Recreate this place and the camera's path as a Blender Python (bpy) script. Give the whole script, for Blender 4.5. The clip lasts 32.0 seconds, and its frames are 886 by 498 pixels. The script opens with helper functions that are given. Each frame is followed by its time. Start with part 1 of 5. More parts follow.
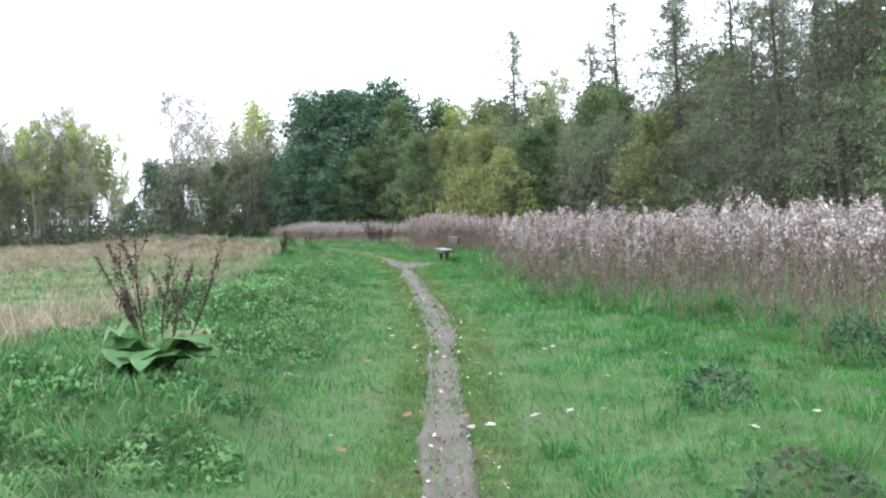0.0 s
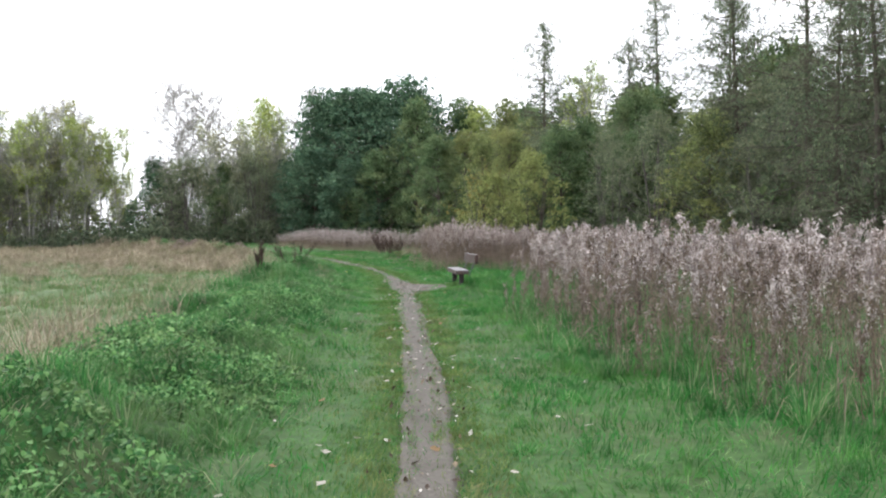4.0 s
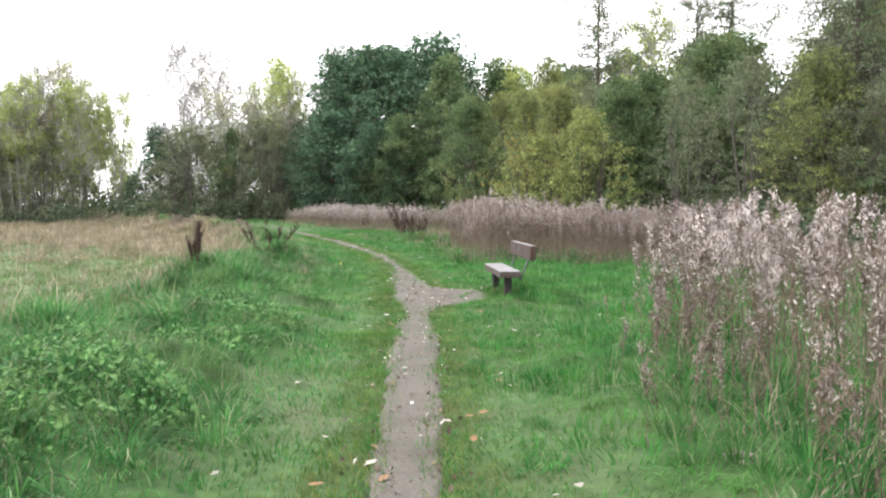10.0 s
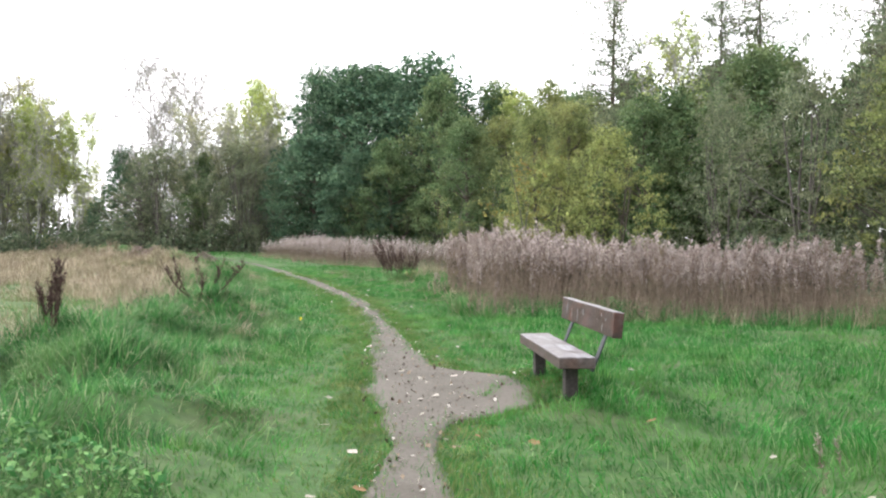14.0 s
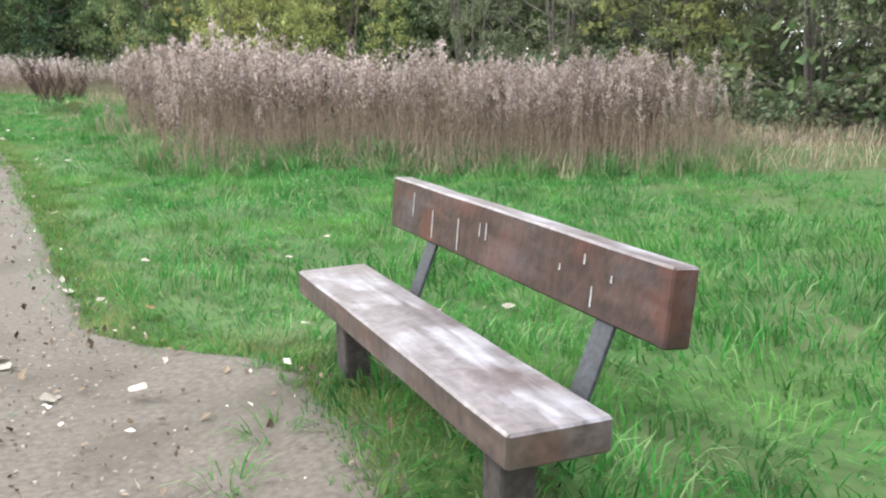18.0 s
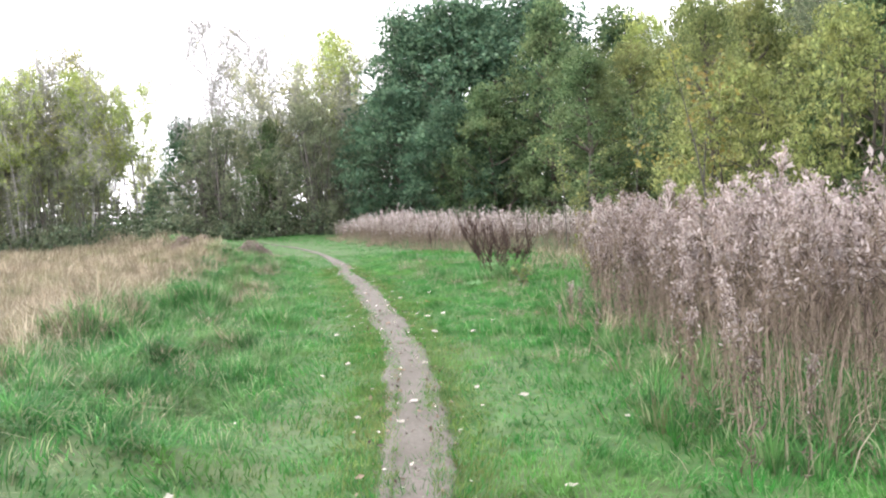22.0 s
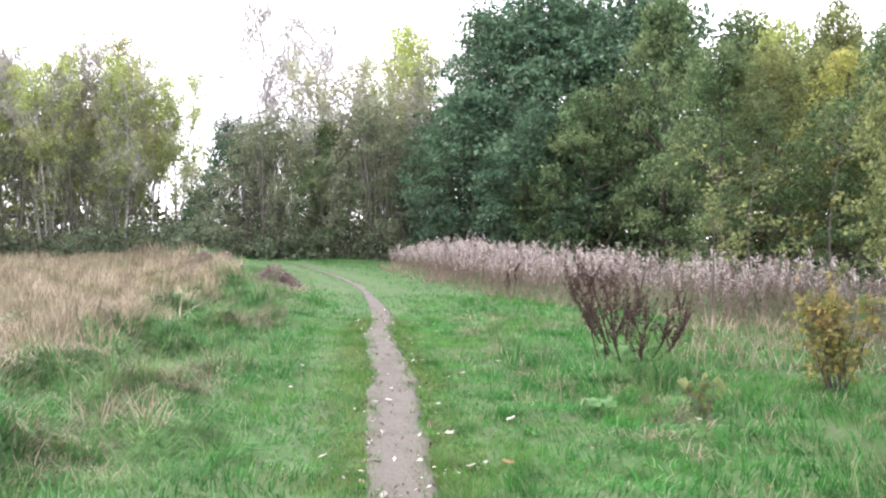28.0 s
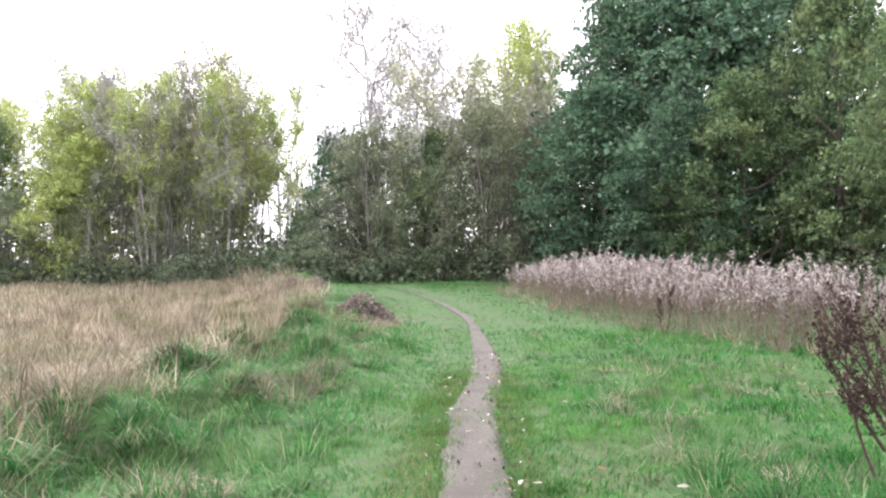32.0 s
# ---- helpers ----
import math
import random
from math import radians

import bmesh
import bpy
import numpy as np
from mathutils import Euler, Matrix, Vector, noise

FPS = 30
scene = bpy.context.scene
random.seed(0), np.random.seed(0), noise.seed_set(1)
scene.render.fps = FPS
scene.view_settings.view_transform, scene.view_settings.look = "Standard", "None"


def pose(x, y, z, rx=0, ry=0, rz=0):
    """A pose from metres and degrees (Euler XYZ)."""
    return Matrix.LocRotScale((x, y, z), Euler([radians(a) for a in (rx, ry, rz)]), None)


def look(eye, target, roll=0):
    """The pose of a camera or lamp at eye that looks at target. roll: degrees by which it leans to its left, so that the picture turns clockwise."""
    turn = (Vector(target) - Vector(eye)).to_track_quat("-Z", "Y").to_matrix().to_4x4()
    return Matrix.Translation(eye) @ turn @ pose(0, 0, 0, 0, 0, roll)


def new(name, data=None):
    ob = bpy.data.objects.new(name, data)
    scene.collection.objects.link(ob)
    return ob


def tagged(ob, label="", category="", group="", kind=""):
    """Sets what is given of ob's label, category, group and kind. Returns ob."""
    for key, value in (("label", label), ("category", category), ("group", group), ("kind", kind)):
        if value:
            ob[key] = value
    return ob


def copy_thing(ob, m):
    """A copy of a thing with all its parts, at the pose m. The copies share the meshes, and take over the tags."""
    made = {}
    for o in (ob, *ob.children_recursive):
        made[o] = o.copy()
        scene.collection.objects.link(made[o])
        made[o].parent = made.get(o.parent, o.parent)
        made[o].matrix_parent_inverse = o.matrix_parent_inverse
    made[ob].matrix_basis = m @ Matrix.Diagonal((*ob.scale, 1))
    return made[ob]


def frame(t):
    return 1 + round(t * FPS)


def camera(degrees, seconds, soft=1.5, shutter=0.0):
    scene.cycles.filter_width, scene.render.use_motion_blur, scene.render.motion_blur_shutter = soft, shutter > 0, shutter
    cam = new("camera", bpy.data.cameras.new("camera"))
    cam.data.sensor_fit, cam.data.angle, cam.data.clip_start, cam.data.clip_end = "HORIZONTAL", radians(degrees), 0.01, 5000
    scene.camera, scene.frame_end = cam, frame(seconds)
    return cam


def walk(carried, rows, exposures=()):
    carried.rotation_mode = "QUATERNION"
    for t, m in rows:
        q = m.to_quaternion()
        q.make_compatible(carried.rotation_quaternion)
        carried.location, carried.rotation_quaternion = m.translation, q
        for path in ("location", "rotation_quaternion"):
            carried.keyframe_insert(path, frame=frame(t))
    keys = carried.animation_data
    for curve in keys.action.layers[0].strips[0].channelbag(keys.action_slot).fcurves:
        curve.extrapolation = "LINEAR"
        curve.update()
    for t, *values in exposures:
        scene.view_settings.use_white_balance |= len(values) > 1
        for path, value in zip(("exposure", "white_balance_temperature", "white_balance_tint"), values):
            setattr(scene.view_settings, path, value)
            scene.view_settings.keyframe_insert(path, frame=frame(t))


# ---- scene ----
cam = camera(52.2, 32.0, soft=2.2)
METRES, EYE, TILT, LEAN, TURN = 45.0, 1.48, -2.0, 2.5, 0.0
ROWS = [
    (0.0, 0.0, 0.0, 0.0, 0.0, 0.0, -0.0),
    (0.5, 0.0001, 0.016, 0.0008, 1.34, 1.08, 0.13),
    (1.0, 0.002, 0.0328, 0.0017, 2.55, 2.05, -0.76),
    (1.5, 0.0017, 0.0484, 0.0021, 4.49, 2.39, -3.84),
    (2.0, 0.0032, 0.0656, 0.0024, 1.7, 2.12, -2.35),
    (2.5, 0.003, 0.0815, 0.0036, 2.09, 2.26, -2.84),
    (3.0, 0.0028, 0.0987, 0.0048, 1.79, 1.76, -2.26),
    (3.5, 0.0034, 0.1154, 0.0057, 1.37, 1.11, -1.39),
    (5.5, 0.0045, 0.1767, 0.0057, 2.44, -0.32, -2.74),
    (6.0, 0.0031, 0.1927, 0.0065, 4.47, -0.37, -4.29),
    (6.5, 0.0014, 0.2068, 0.0075, 4.89, -0.46, -2.6),
    (7.0, 0.0014, 0.2234, 0.0086, 4.65, 0.06, -2.27),
    (7.5, -0.0001, 0.2387, 0.0088, 5.53, 0.87, -1.01),
    (8.0, 0.0008, 0.2552, 0.0093, 3.67, 1.23, -1.51),
    (8.5, -0.0004, 0.2708, 0.0095, 4.22, 0.51, -2.78),
    (9.0, -0.0002, 0.2869, 0.0097, 3.33, -0.63, -3.25),
    (9.5, -0.0005, 0.3021, 0.0105, 3.59, -0.65, -3.13),
    (10.0, -0.0014, 0.3176, 0.0114, 3.43, -1.04, -1.76),
    (10.5, -0.0019, 0.3327, 0.0124, 4.17, 0.26, -2.65),
    (11.0, -0.0049, 0.3491, 0.0125, 4.78, 0.81, -2.86),
    (11.5, -0.0067, 0.3649, 0.0122, 4.66, 1.24, -0.93),
    (12.0, -0.01, 0.3818, 0.012, 5.13, 0.88, -3.04),
    (12.5, -0.0115, 0.3972, 0.0121, 4.3, 1.26, -1.97),
    (13.0, -0.0138, 0.4136, 0.0132, 4.37, 0.89, -2.4),
    (13.5, -0.0151, 0.4284, 0.014, 2.98, 1.51, -1.78),
    (14.0, -0.0146, 0.4457, 0.0148, 2.6, 1.16, -2.52),
    (14.5, -0.0153, 0.4613, 0.0148, 1.84, 0.5, -1.55),
    (15.0, -0.0144, 0.479, 0.0145, -1.2, -1.08, -2.3),
    (15.5, -0.0161, 0.4957, 0.014, -6.29, -2.8, -3.77),
    (17.5, -0.0152, 0.5537, 0.0157, -15.14, -8.54, -3.74),
    (18.0, -0.0168, 0.5695, 0.0168, -16.39, -9.38, -1.63),
    (18.5, -0.0179, 0.5853, 0.0176, -12.61, -7.29, -0.98),
    (19.0, -0.0211, 0.6033, 0.0183, -7.14, -4.28, 0.5),
    (19.5, -0.0215, 0.6181, 0.0189, -5.27, -4.09, 0.7),
    (20.0, -0.024, 0.6343, 0.02, 0.3, -3.34, -1.44),
    (20.5, -0.0262, 0.6491, 0.0207, 2.84, -2.63, -0.65),
    (21.0, -0.0289, 0.6654, 0.0221, 7.7, -2.35, -0.16),
    (21.5, -0.0318, 0.6803, 0.0234, 7.94, -2.48, -0.18),
    (22.0, -0.034, 0.6967, 0.0246, 9.66, -0.99, 0.54),
    (22.5, -0.0384, 0.7122, 0.0244, 12.66, -2.42, 0.06),
    (23.0, -0.0409, 0.7281, 0.0253, 13.57, -3.55, -1.31),
    (23.5, -0.0442, 0.7419, 0.026, 15.33, -2.28, -2.93),
    (24.0, -0.0474, 0.7569, 0.0267, 14.1, -1.47, -2.73),
    (24.5, -0.0508, 0.7715, 0.0278, 14.79, -0.68, -2.71),
    (25.0, -0.0546, 0.7867, 0.0286, 13.51, 0.27, -0.78),
    (25.5, -0.0565, 0.8013, 0.0294, 13.43, 0.64, -0.07),
    (27.5, -0.0676, 0.8582, 0.0315, 12.8, 0.31, -0.83),
    (28.0, -0.0711, 0.8738, 0.0321, 14.17, 0.48, -3.48),
    (28.5, -0.0749, 0.8873, 0.0328, 14.83, 0.39, -2.32),
    (29.0, -0.0784, 0.9027, 0.0336, 15.57, 0.99, -1.87),
    (29.5, -0.0822, 0.9165, 0.0333, 15.77, 0.9, -1.49),
    (30.0, -0.085, 0.9325, 0.0338, 16.15, 0.23, -1.63),
    (30.5, -0.0891, 0.9468, 0.0335, 17.23, 0.39, -2.54),
    (31.0, -0.0921, 0.9614, 0.0341, 17.91, 0.6, -1.55),
    (31.5, -0.0962, 0.9745, 0.0345, 21.74, 1.24, -2.65),
    (32.0, -0.1, 0.9879, 0.0348, 22.2, 1.2, -1.92),
]
EXPOSURES = [(0.0, 1.4, 5850, 10), (0.5, 1.3, 5850, 10), (1.0, 1.0, 5850, 10), (1.5, 0.85, 5850, 10), (2.0, 0.65, 5850, 10), (3.0, 0.75, 5850, 10), (3.5, 0.85, 6100, 10), (5.2, 1.27, 6300, 10), (6.0, 1.33, 6400, 10), (10.0, 1.42, 6500, 10), (13.0, 1.34, 6500, 10), (15.0, 1.52, 6400, 11), (17.5, 1.65, 6450, 9), (19.0, 1.82, 6450, 11), (21.0, 1.80, 6400, 13), (23.0, 1.76, 6350, 15), (25.0, 1.76, 6300, 18), (31.0, 1.77, 6300, 18), (32.0, 1.66, 6300, 18)]
walk(cam, [(t, pose(0, 0, EYE, TILT, LEAN, TURN) @ pose(METRES * x, METRES * y, METRES * z, 90 + pitch, roll, yaw)) for t, x, y, z, yaw, pitch, roll in ROWS], EXPOSURES)

# ---- sky and sun: bright thin overcast ----
SUN_ELEV, SUN_AZ = radians(38), radians(-50)
world = bpy.data.worlds.new("overcast_sky")
scene.world = world
world.use_nodes = True
wn, wl = world.node_tree.nodes, world.node_tree.links
wn.clear()
sky = wn.new("ShaderNodeTexSky")
sky.sky_type = "NISHITA"
sky.sun_disc = False
sky.sun_elevation, sky.sun_rotation = SUN_ELEV, SUN_AZ
sky.dust_density, sky.air_density = 2.5, 1.0
bg_sky = wn.new("ShaderNodeBackground")
bg_sky.inputs["Strength"].default_value = 0.12
wl.new(sky.outputs["Color"], bg_sky.inputs["Color"])
geo = wn.new("ShaderNodeTexCoord")
cl = wn.new("ShaderNodeTexNoise")
cl.inputs["Scale"].default_value, cl.inputs["Detail"].default_value = 1.6, 5.0
wl.new(geo.outputs["Generated"], cl.inputs["Vector"])
cr = wn.new("ShaderNodeValToRGB")
cr.color_ramp.elements[0].position, cr.color_ramp.elements[1].position = 0.3, 0.6
cr.color_ramp.elements[0].color, cr.color_ramp.elements[1].color = (0.84, 0.87, 0.98, 1), (1.0, 0.98, 0.97, 1)
wl.new(cl.outputs["Fac"], cr.inputs["Fac"])
bg_cl = wn.new("ShaderNodeBackground")
bg_cl.inputs["Strength"].default_value = 1.25
wl.new(cr.outputs["Color"], bg_cl.inputs["Color"])
wmix = wn.new("ShaderNodeMixShader")
wmix.inputs["Fac"].default_value = 0.88
wl.new(bg_sky.outputs[0], wmix.inputs[1])
wl.new(bg_cl.outputs[0], wmix.inputs[2])
wout = wn.new("ShaderNodeOutputWorld")
wl.new(wmix.outputs[0], wout.inputs["Surface"])
sun_data = bpy.data.lights.new("sun", "SUN")
sun_data.energy, sun_data.angle, sun_data.color = 1.2, radians(14), (1.0, 0.96, 0.9)
sun = new("sun", sun_data)
sun.matrix_world = look((-30, 20, 60), (-30 + math.sin(-SUN_AZ) * 30, 20 - math.cos(SUN_AZ) * 30, 60 - math.tan(SUN_ELEV) * 30))


# ---- materials ----
def surface(name, a, b, c=None, scale=6.0, rough=0.85, bump=0.3, fine=40.0, through_light=0.0, vary="", metal=0.0, spec=0.3, patch=0.6, odd=None, mottle=(0.72, 1.25)):
    """A mottled surface: colours a and b by grain, c by broad patches, and each piece or blade a little different."""
    m = bpy.data.materials.new(name)
    m.use_nodes = True
    n, l = m.node_tree.nodes, m.node_tree.links
    n.clear()
    tc = n.new("ShaderNodeTexCoord")
    gp = n.new("ShaderNodeNewGeometry")
    n1 = n.new("ShaderNodeTexNoise")
    n1.inputs["Scale"].default_value, n1.inputs["Detail"].default_value = fine, 4.0
    n2 = n.new("ShaderNodeTexNoise")
    n2.inputs["Scale"].default_value, n2.inputs["Detail"].default_value = scale, 3.0
    l.new(tc.outputs["Object"], n1.inputs["Vector"])
    l.new(gp.outputs["Position"] if vary == "island" else tc.outputs["Object"], n2.inputs["Vector"])
    ramp = n.new("ShaderNodeValToRGB")
    ramp.color_ramp.elements[0].position, ramp.color_ramp.elements[1].position = 0.32, 0.68
    ramp.color_ramp.elements[0].color, ramp.color_ramp.elements[1].color = (*a, 1), (*b, 1)
    if odd is not None:
        e = ramp.color_ramp.elements.new(0.80)
        e.color = (*b, 1)
        e = ramp.color_ramp.elements.new(0.88)
        e.color = (*odd, 1)
    if vary == "island":
        l.new(gp.outputs["Random Per Island"], ramp.inputs["Fac"])
    else:
        l.new(n1.outputs["Fac"], ramp.inputs["Fac"])
    col = ramp.outputs["Color"]
    if c is not None:
        mask = n.new("ShaderNodeMapRange")
        mask.inputs["From Min"].default_value, mask.inputs["From Max"].default_value = 0.48, 0.68
        mask.inputs["To Max"].default_value = patch
        l.new(n2.outputs["Fac"], mask.inputs["Value"])
        mx = n.new("ShaderNodeMixRGB")
        l.new(mask.outputs["Result"], mx.inputs["Fac"])
        l.new(col, mx.inputs["Color1"])
        mx.inputs["Color2"].default_value = (*c, 1)
        col = mx.outputs["Color"]
    if vary == "island":
        n3 = n.new("ShaderNodeTexNoise")
        n3.inputs["Scale"].default_value, n3.inputs["Detail"].default_value = scale * 3.1, 2.0
        l.new(gp.outputs["Position"], n3.inputs["Vector"])
        m3 = n.new("ShaderNodeMapRange")
        m3.inputs["From Min"].default_value, m3.inputs["From Max"].default_value = 0.3, 0.7
        m3.inputs["To Min"].default_value, m3.inputs["To Max"].default_value = mottle
        l.new(n3.outputs["Fac"], m3.inputs["Value"])
        h3 = n.new("ShaderNodeHueSaturation")
        l.new(m3.outputs["Result"], h3.inputs["Value"])
        l.new(col, h3.inputs["Color"])
        col = h3.outputs["Color"]
    if vary == "object":
        oi = n.new("ShaderNodeObjectInfo")
        mr = n.new("ShaderNodeMapRange")
        mr.inputs["To Min"].default_value, mr.inputs["To Max"].default_value = 0.8, 1.2
        l.new(oi.outputs["Random"], mr.inputs["Value"])
        hs = n.new("ShaderNodeHueSaturation")
        l.new(mr.outputs["Result"], hs.inputs["Value"])
        mh = n.new("ShaderNodeMapRange")
        mh.inputs["To Min"].default_value, mh.inputs["To Max"].default_value = 0.515, 0.485
        l.new(oi.outputs["Random"], mh.inputs["Value"])
        l.new(mh.outputs["Result"], hs.inputs["Hue"])
        l.new(col, hs.inputs["Color"])
        col = hs.outputs["Color"]
    bs = n.new("ShaderNodeBsdfPrincipled")
    bs.inputs["Roughness"].default_value, bs.inputs["Metallic"].default_value = rough, metal
    bs.inputs["Specular IOR Level"].default_value = spec
    l.new(col, bs.inputs["Base Color"])
    if bump:
        bp = n.new("ShaderNodeBump")
        bp.inputs["Strength"].default_value, bp.inputs["Distance"].default_value = bump, 0.02
        l.new(n1.outputs["Fac"], bp.inputs["Height"])
        l.new(bp.outputs["Normal"], bs.inputs["Normal"])
    shader = bs.outputs[0]
    if through_light:
        tr = n.new("ShaderNodeBsdfTranslucent")
        l.new(col, tr.inputs["Color"])
        ms = n.new("ShaderNodeMixShader")
        ms.inputs["Fac"].default_value = through_light
        l.new(shader, ms.inputs[1])
        l.new(tr.outputs[0], ms.inputs[2])
        shader = ms.outputs[0]
    out = n.new("ShaderNodeOutputMaterial")
    l.new(shader, out.inputs["Surface"])
    return m


def foliage(name, a, b, c=None, through_light=0.35, patch=0.6, scale=0.6, odd=None, mottle=(0.72, 1.25)):
    return surface(name, a, b, c, scale=scale, rough=0.7, bump=0, through_light=through_light, vary="island", spec=0.2, patch=patch, odd=odd, mottle=mottle)


def plank(name, dark, light, stain, bleach_sheen, rough, along="Y"):
    """Old sawn timber: grain along one axis, stained and bleached patches (painted sheen on the top plank), small knots
    of wear.
    """
    m = surface(name, dark, light, stain, scale=3.2, fine=22, bump=0.25, rough=rough, spec=0.35, patch=0.85)
    n, l = m.node_tree.nodes, m.node_tree.links
    bs = next(k for k in n if k.type == "BSDF_PRINCIPLED")
    tc = next(k for k in n if k.type == "TEX_COORD")
    base = bs.inputs["Base Color"].links[0].from_socket
    mp = n.new("ShaderNodeMapping")
    mp.inputs["Scale"].default_value = (9, 1.3, 9) if along == "Y" else (1.3, 9, 9)
    l.new(tc.outputs["Object"], mp.inputs["Vector"])
    grain = n.new("ShaderNodeTexNoise")
    grain.inputs["Scale"].default_value, grain.inputs["Detail"].default_value, grain.inputs["Distortion"].default_value = 2.4, 7.0, 0.6
    l.new(mp.outputs["Vector"], grain.inputs["Vector"])
    blot = n.new("ShaderNodeTexNoise")
    blot.inputs["Scale"].default_value, blot.inputs["Detail"].default_value = 2.3, 6.0
    l.new(tc.outputs["Object"], blot.inputs["Vector"])
    both = n.new("ShaderNodeMath")
    both.operation = "MULTIPLY_ADD"
    both.inputs[1].default_value = 0.35
    l.new(grain.outputs["Fac"], both.inputs[0])
    l.new(blot.outputs["Fac"], both.inputs[2])
    mr = n.new("ShaderNodeMapRange")
    mr.inputs["From Min"].default_value, mr.inputs["From Max"].default_value = 0.66, 0.86
    mr.inputs["To Max"].default_value = 0.85
    l.new(both.outputs["Value"], mr.inputs["Value"])
    mx = n.new("ShaderNodeMixRGB")
    mx.inputs["Color2"].default_value = (*bleach_sheen, 1)
    l.new(mr.outputs["Result"], mx.inputs["Fac"])
    l.new(base, mx.inputs["Color1"])
    tone = n.new("ShaderNodeMapRange")
    tone.inputs["From Min"].default_value, tone.inputs["From Max"].default_value = 0.3, 0.7
    tone.inputs["To Min"].default_value, tone.inputs["To Max"].default_value = 0.78, 1.2
    l.new(grain.outputs["Fac"], tone.inputs["Value"])
    hs = n.new("ShaderNodeHueSaturation")
    l.new(tone.outputs["Result"], hs.inputs["Value"])
    l.new(mx.outputs["Color"], hs.inputs["Color"])
    l.new(hs.outputs["Color"], bs.inputs["Base Color"])
    rr = n.new("ShaderNodeMapRange")
    rr.inputs["To Min"].default_value, rr.inputs["To Max"].default_value = rough - 0.1, rough + 0.22
    l.new(blot.outputs["Fac"], rr.inputs["Value"])
    l.new(rr.outputs["Result"], bs.inputs["Roughness"])
    return m


M_SOIL = surface("turf_soil", (0.026, 0.065, 0.014), (0.055, 0.115, 0.027), (0.07, 0.075, 0.034), scale=0.9, fine=9, bump=0.6)
M_STRAW = surface("straw_soil", (0.15, 0.12, 0.08), (0.24, 0.19, 0.13), (0.10, 0.13, 0.06), scale=0.12, fine=5, bump=0.6, patch=0.5)
M_FIELDSOIL = surface("field_soil", (0.06, 0.10, 0.036), (0.115, 0.16, 0.064), (0.17, 0.155, 0.09), scale=0.25, fine=5, bump=0.6, patch=0.4)
M_WOODFLOOR = surface("wood_floor", (0.05, 0.045, 0.03), (0.09, 0.08, 0.05), (0.05, 0.07, 0.025), scale=0.4, fine=6, bump=0.6)
M_DIRT = surface("trodden_dirt", (0.074, 0.064, 0.052), (0.122, 0.108, 0.090), (0.060, 0.053, 0.040), scale=1.6, fine=34, bump=0.28, patch=0.75)
# the wide mottle of both grasses paints in bright tufts and shaded hollows
M_GRASS = foliage("grass_blades", (0.027, 0.130, 0.023), (0.052, 0.232, 0.045), (0.108, 0.236, 0.056), through_light=0.45, patch=0.75, scale=0.75, odd=(0.20, 0.29, 0.13), mottle=(0.6, 1.38))
M_TALLGRASS = foliage("verge_grass_blades", (0.034, 0.134, 0.034), (0.090, 0.246, 0.066), (0.155, 0.24, 0.09), through_light=0.42, patch=0.6, scale=0.8, odd=(0.27, 0.30, 0.17), mottle=(0.5, 1.5))
M_TRODDEN = foliage("trodden_blades", (0.075, 0.155, 0.036), (0.165, 0.225, 0.070), (0.21, 0.20, 0.085), through_light=0.4, patch=0.6, scale=1.4, mottle=(0.6, 1.35))
M_STRAWBLADE = foliage("straw_blades", (0.20, 0.166, 0.110), (0.43, 0.365, 0.268), (0.140, 0.160, 0.070), through_light=0.3, patch=0.85, scale=0.6, mottle=(0.45, 1.4))
M_FIELDGREEN = foliage("field_blades", (0.065, 0.14, 0.040), (0.14, 0.215, 0.078), (0.20, 0.205, 0.11), through_light=0.3, patch=0.55, scale=0.3)
M_BARK = surface("dark_bark", (0.055, 0.045, 0.035), (0.12, 0.10, 0.08), (0.09, 0.10, 0.06), scale=3, fine=18, bump=0.8)
M_BIRCHBARK = surface("birch_bark", (0.42, 0.40, 0.38), (0.62, 0.60, 0.57), (0.10, 0.09, 0.08), scale=4, fine=14, bump=0.4)
M_TWIG = surface("grey_twigs", (0.25, 0.235, 0.22), (0.40, 0.38, 0.36), fine=10, bump=0)
M_OAK = foliage("oak_leaves", (0.054, 0.110, 0.064), (0.126, 0.200, 0.112), (0.070, 0.136, 0.084), mottle=(0.5, 1.5))
M_GREEN = foliage("green_leaves", (0.072, 0.128, 0.056), (0.162, 0.228, 0.102), (0.185, 0.20, 0.082), mottle=(0.5, 1.45))
M_YG = foliage("yellow_green_leaves", (0.135, 0.172, 0.070), (0.255, 0.295, 0.115), (0.285, 0.27, 0.10), patch=0.5, through_light=0.5, mottle=(0.5, 1.4))
M_BUSH = foliage("bright_bush_leaves", (0.175, 0.215, 0.078), (0.33, 0.37, 0.135), (0.37, 0.335, 0.125), patch=0.5, through_light=0.5, scale=1.2, mottle=(0.5, 1.4))
M_LIME = foliage("lime_leaves", (0.26, 0.33, 0.10), (0.44, 0.52, 0.19), (0.47, 0.44, 0.15), patch=0.5, through_light=0.5, mottle=(0.6, 1.35))
M_YELLOW = foliage("yellow_leaves", (0.23, 0.26, 0.07), (0.40, 0.40, 0.12), (0.34, 0.29, 0.09), through_light=0.5)
M_WILLOW = foliage("willow_leaves", (0.132, 0.165, 0.100), (0.255, 0.292, 0.175), (0.19, 0.185, 0.11), mottle=(0.6, 1.4))
M_BROWN = foliage("thin_brown_leaves", (0.27, 0.285, 0.20), (0.46, 0.48, 0.31), (0.47, 0.42, 0.20), through_light=0.5)
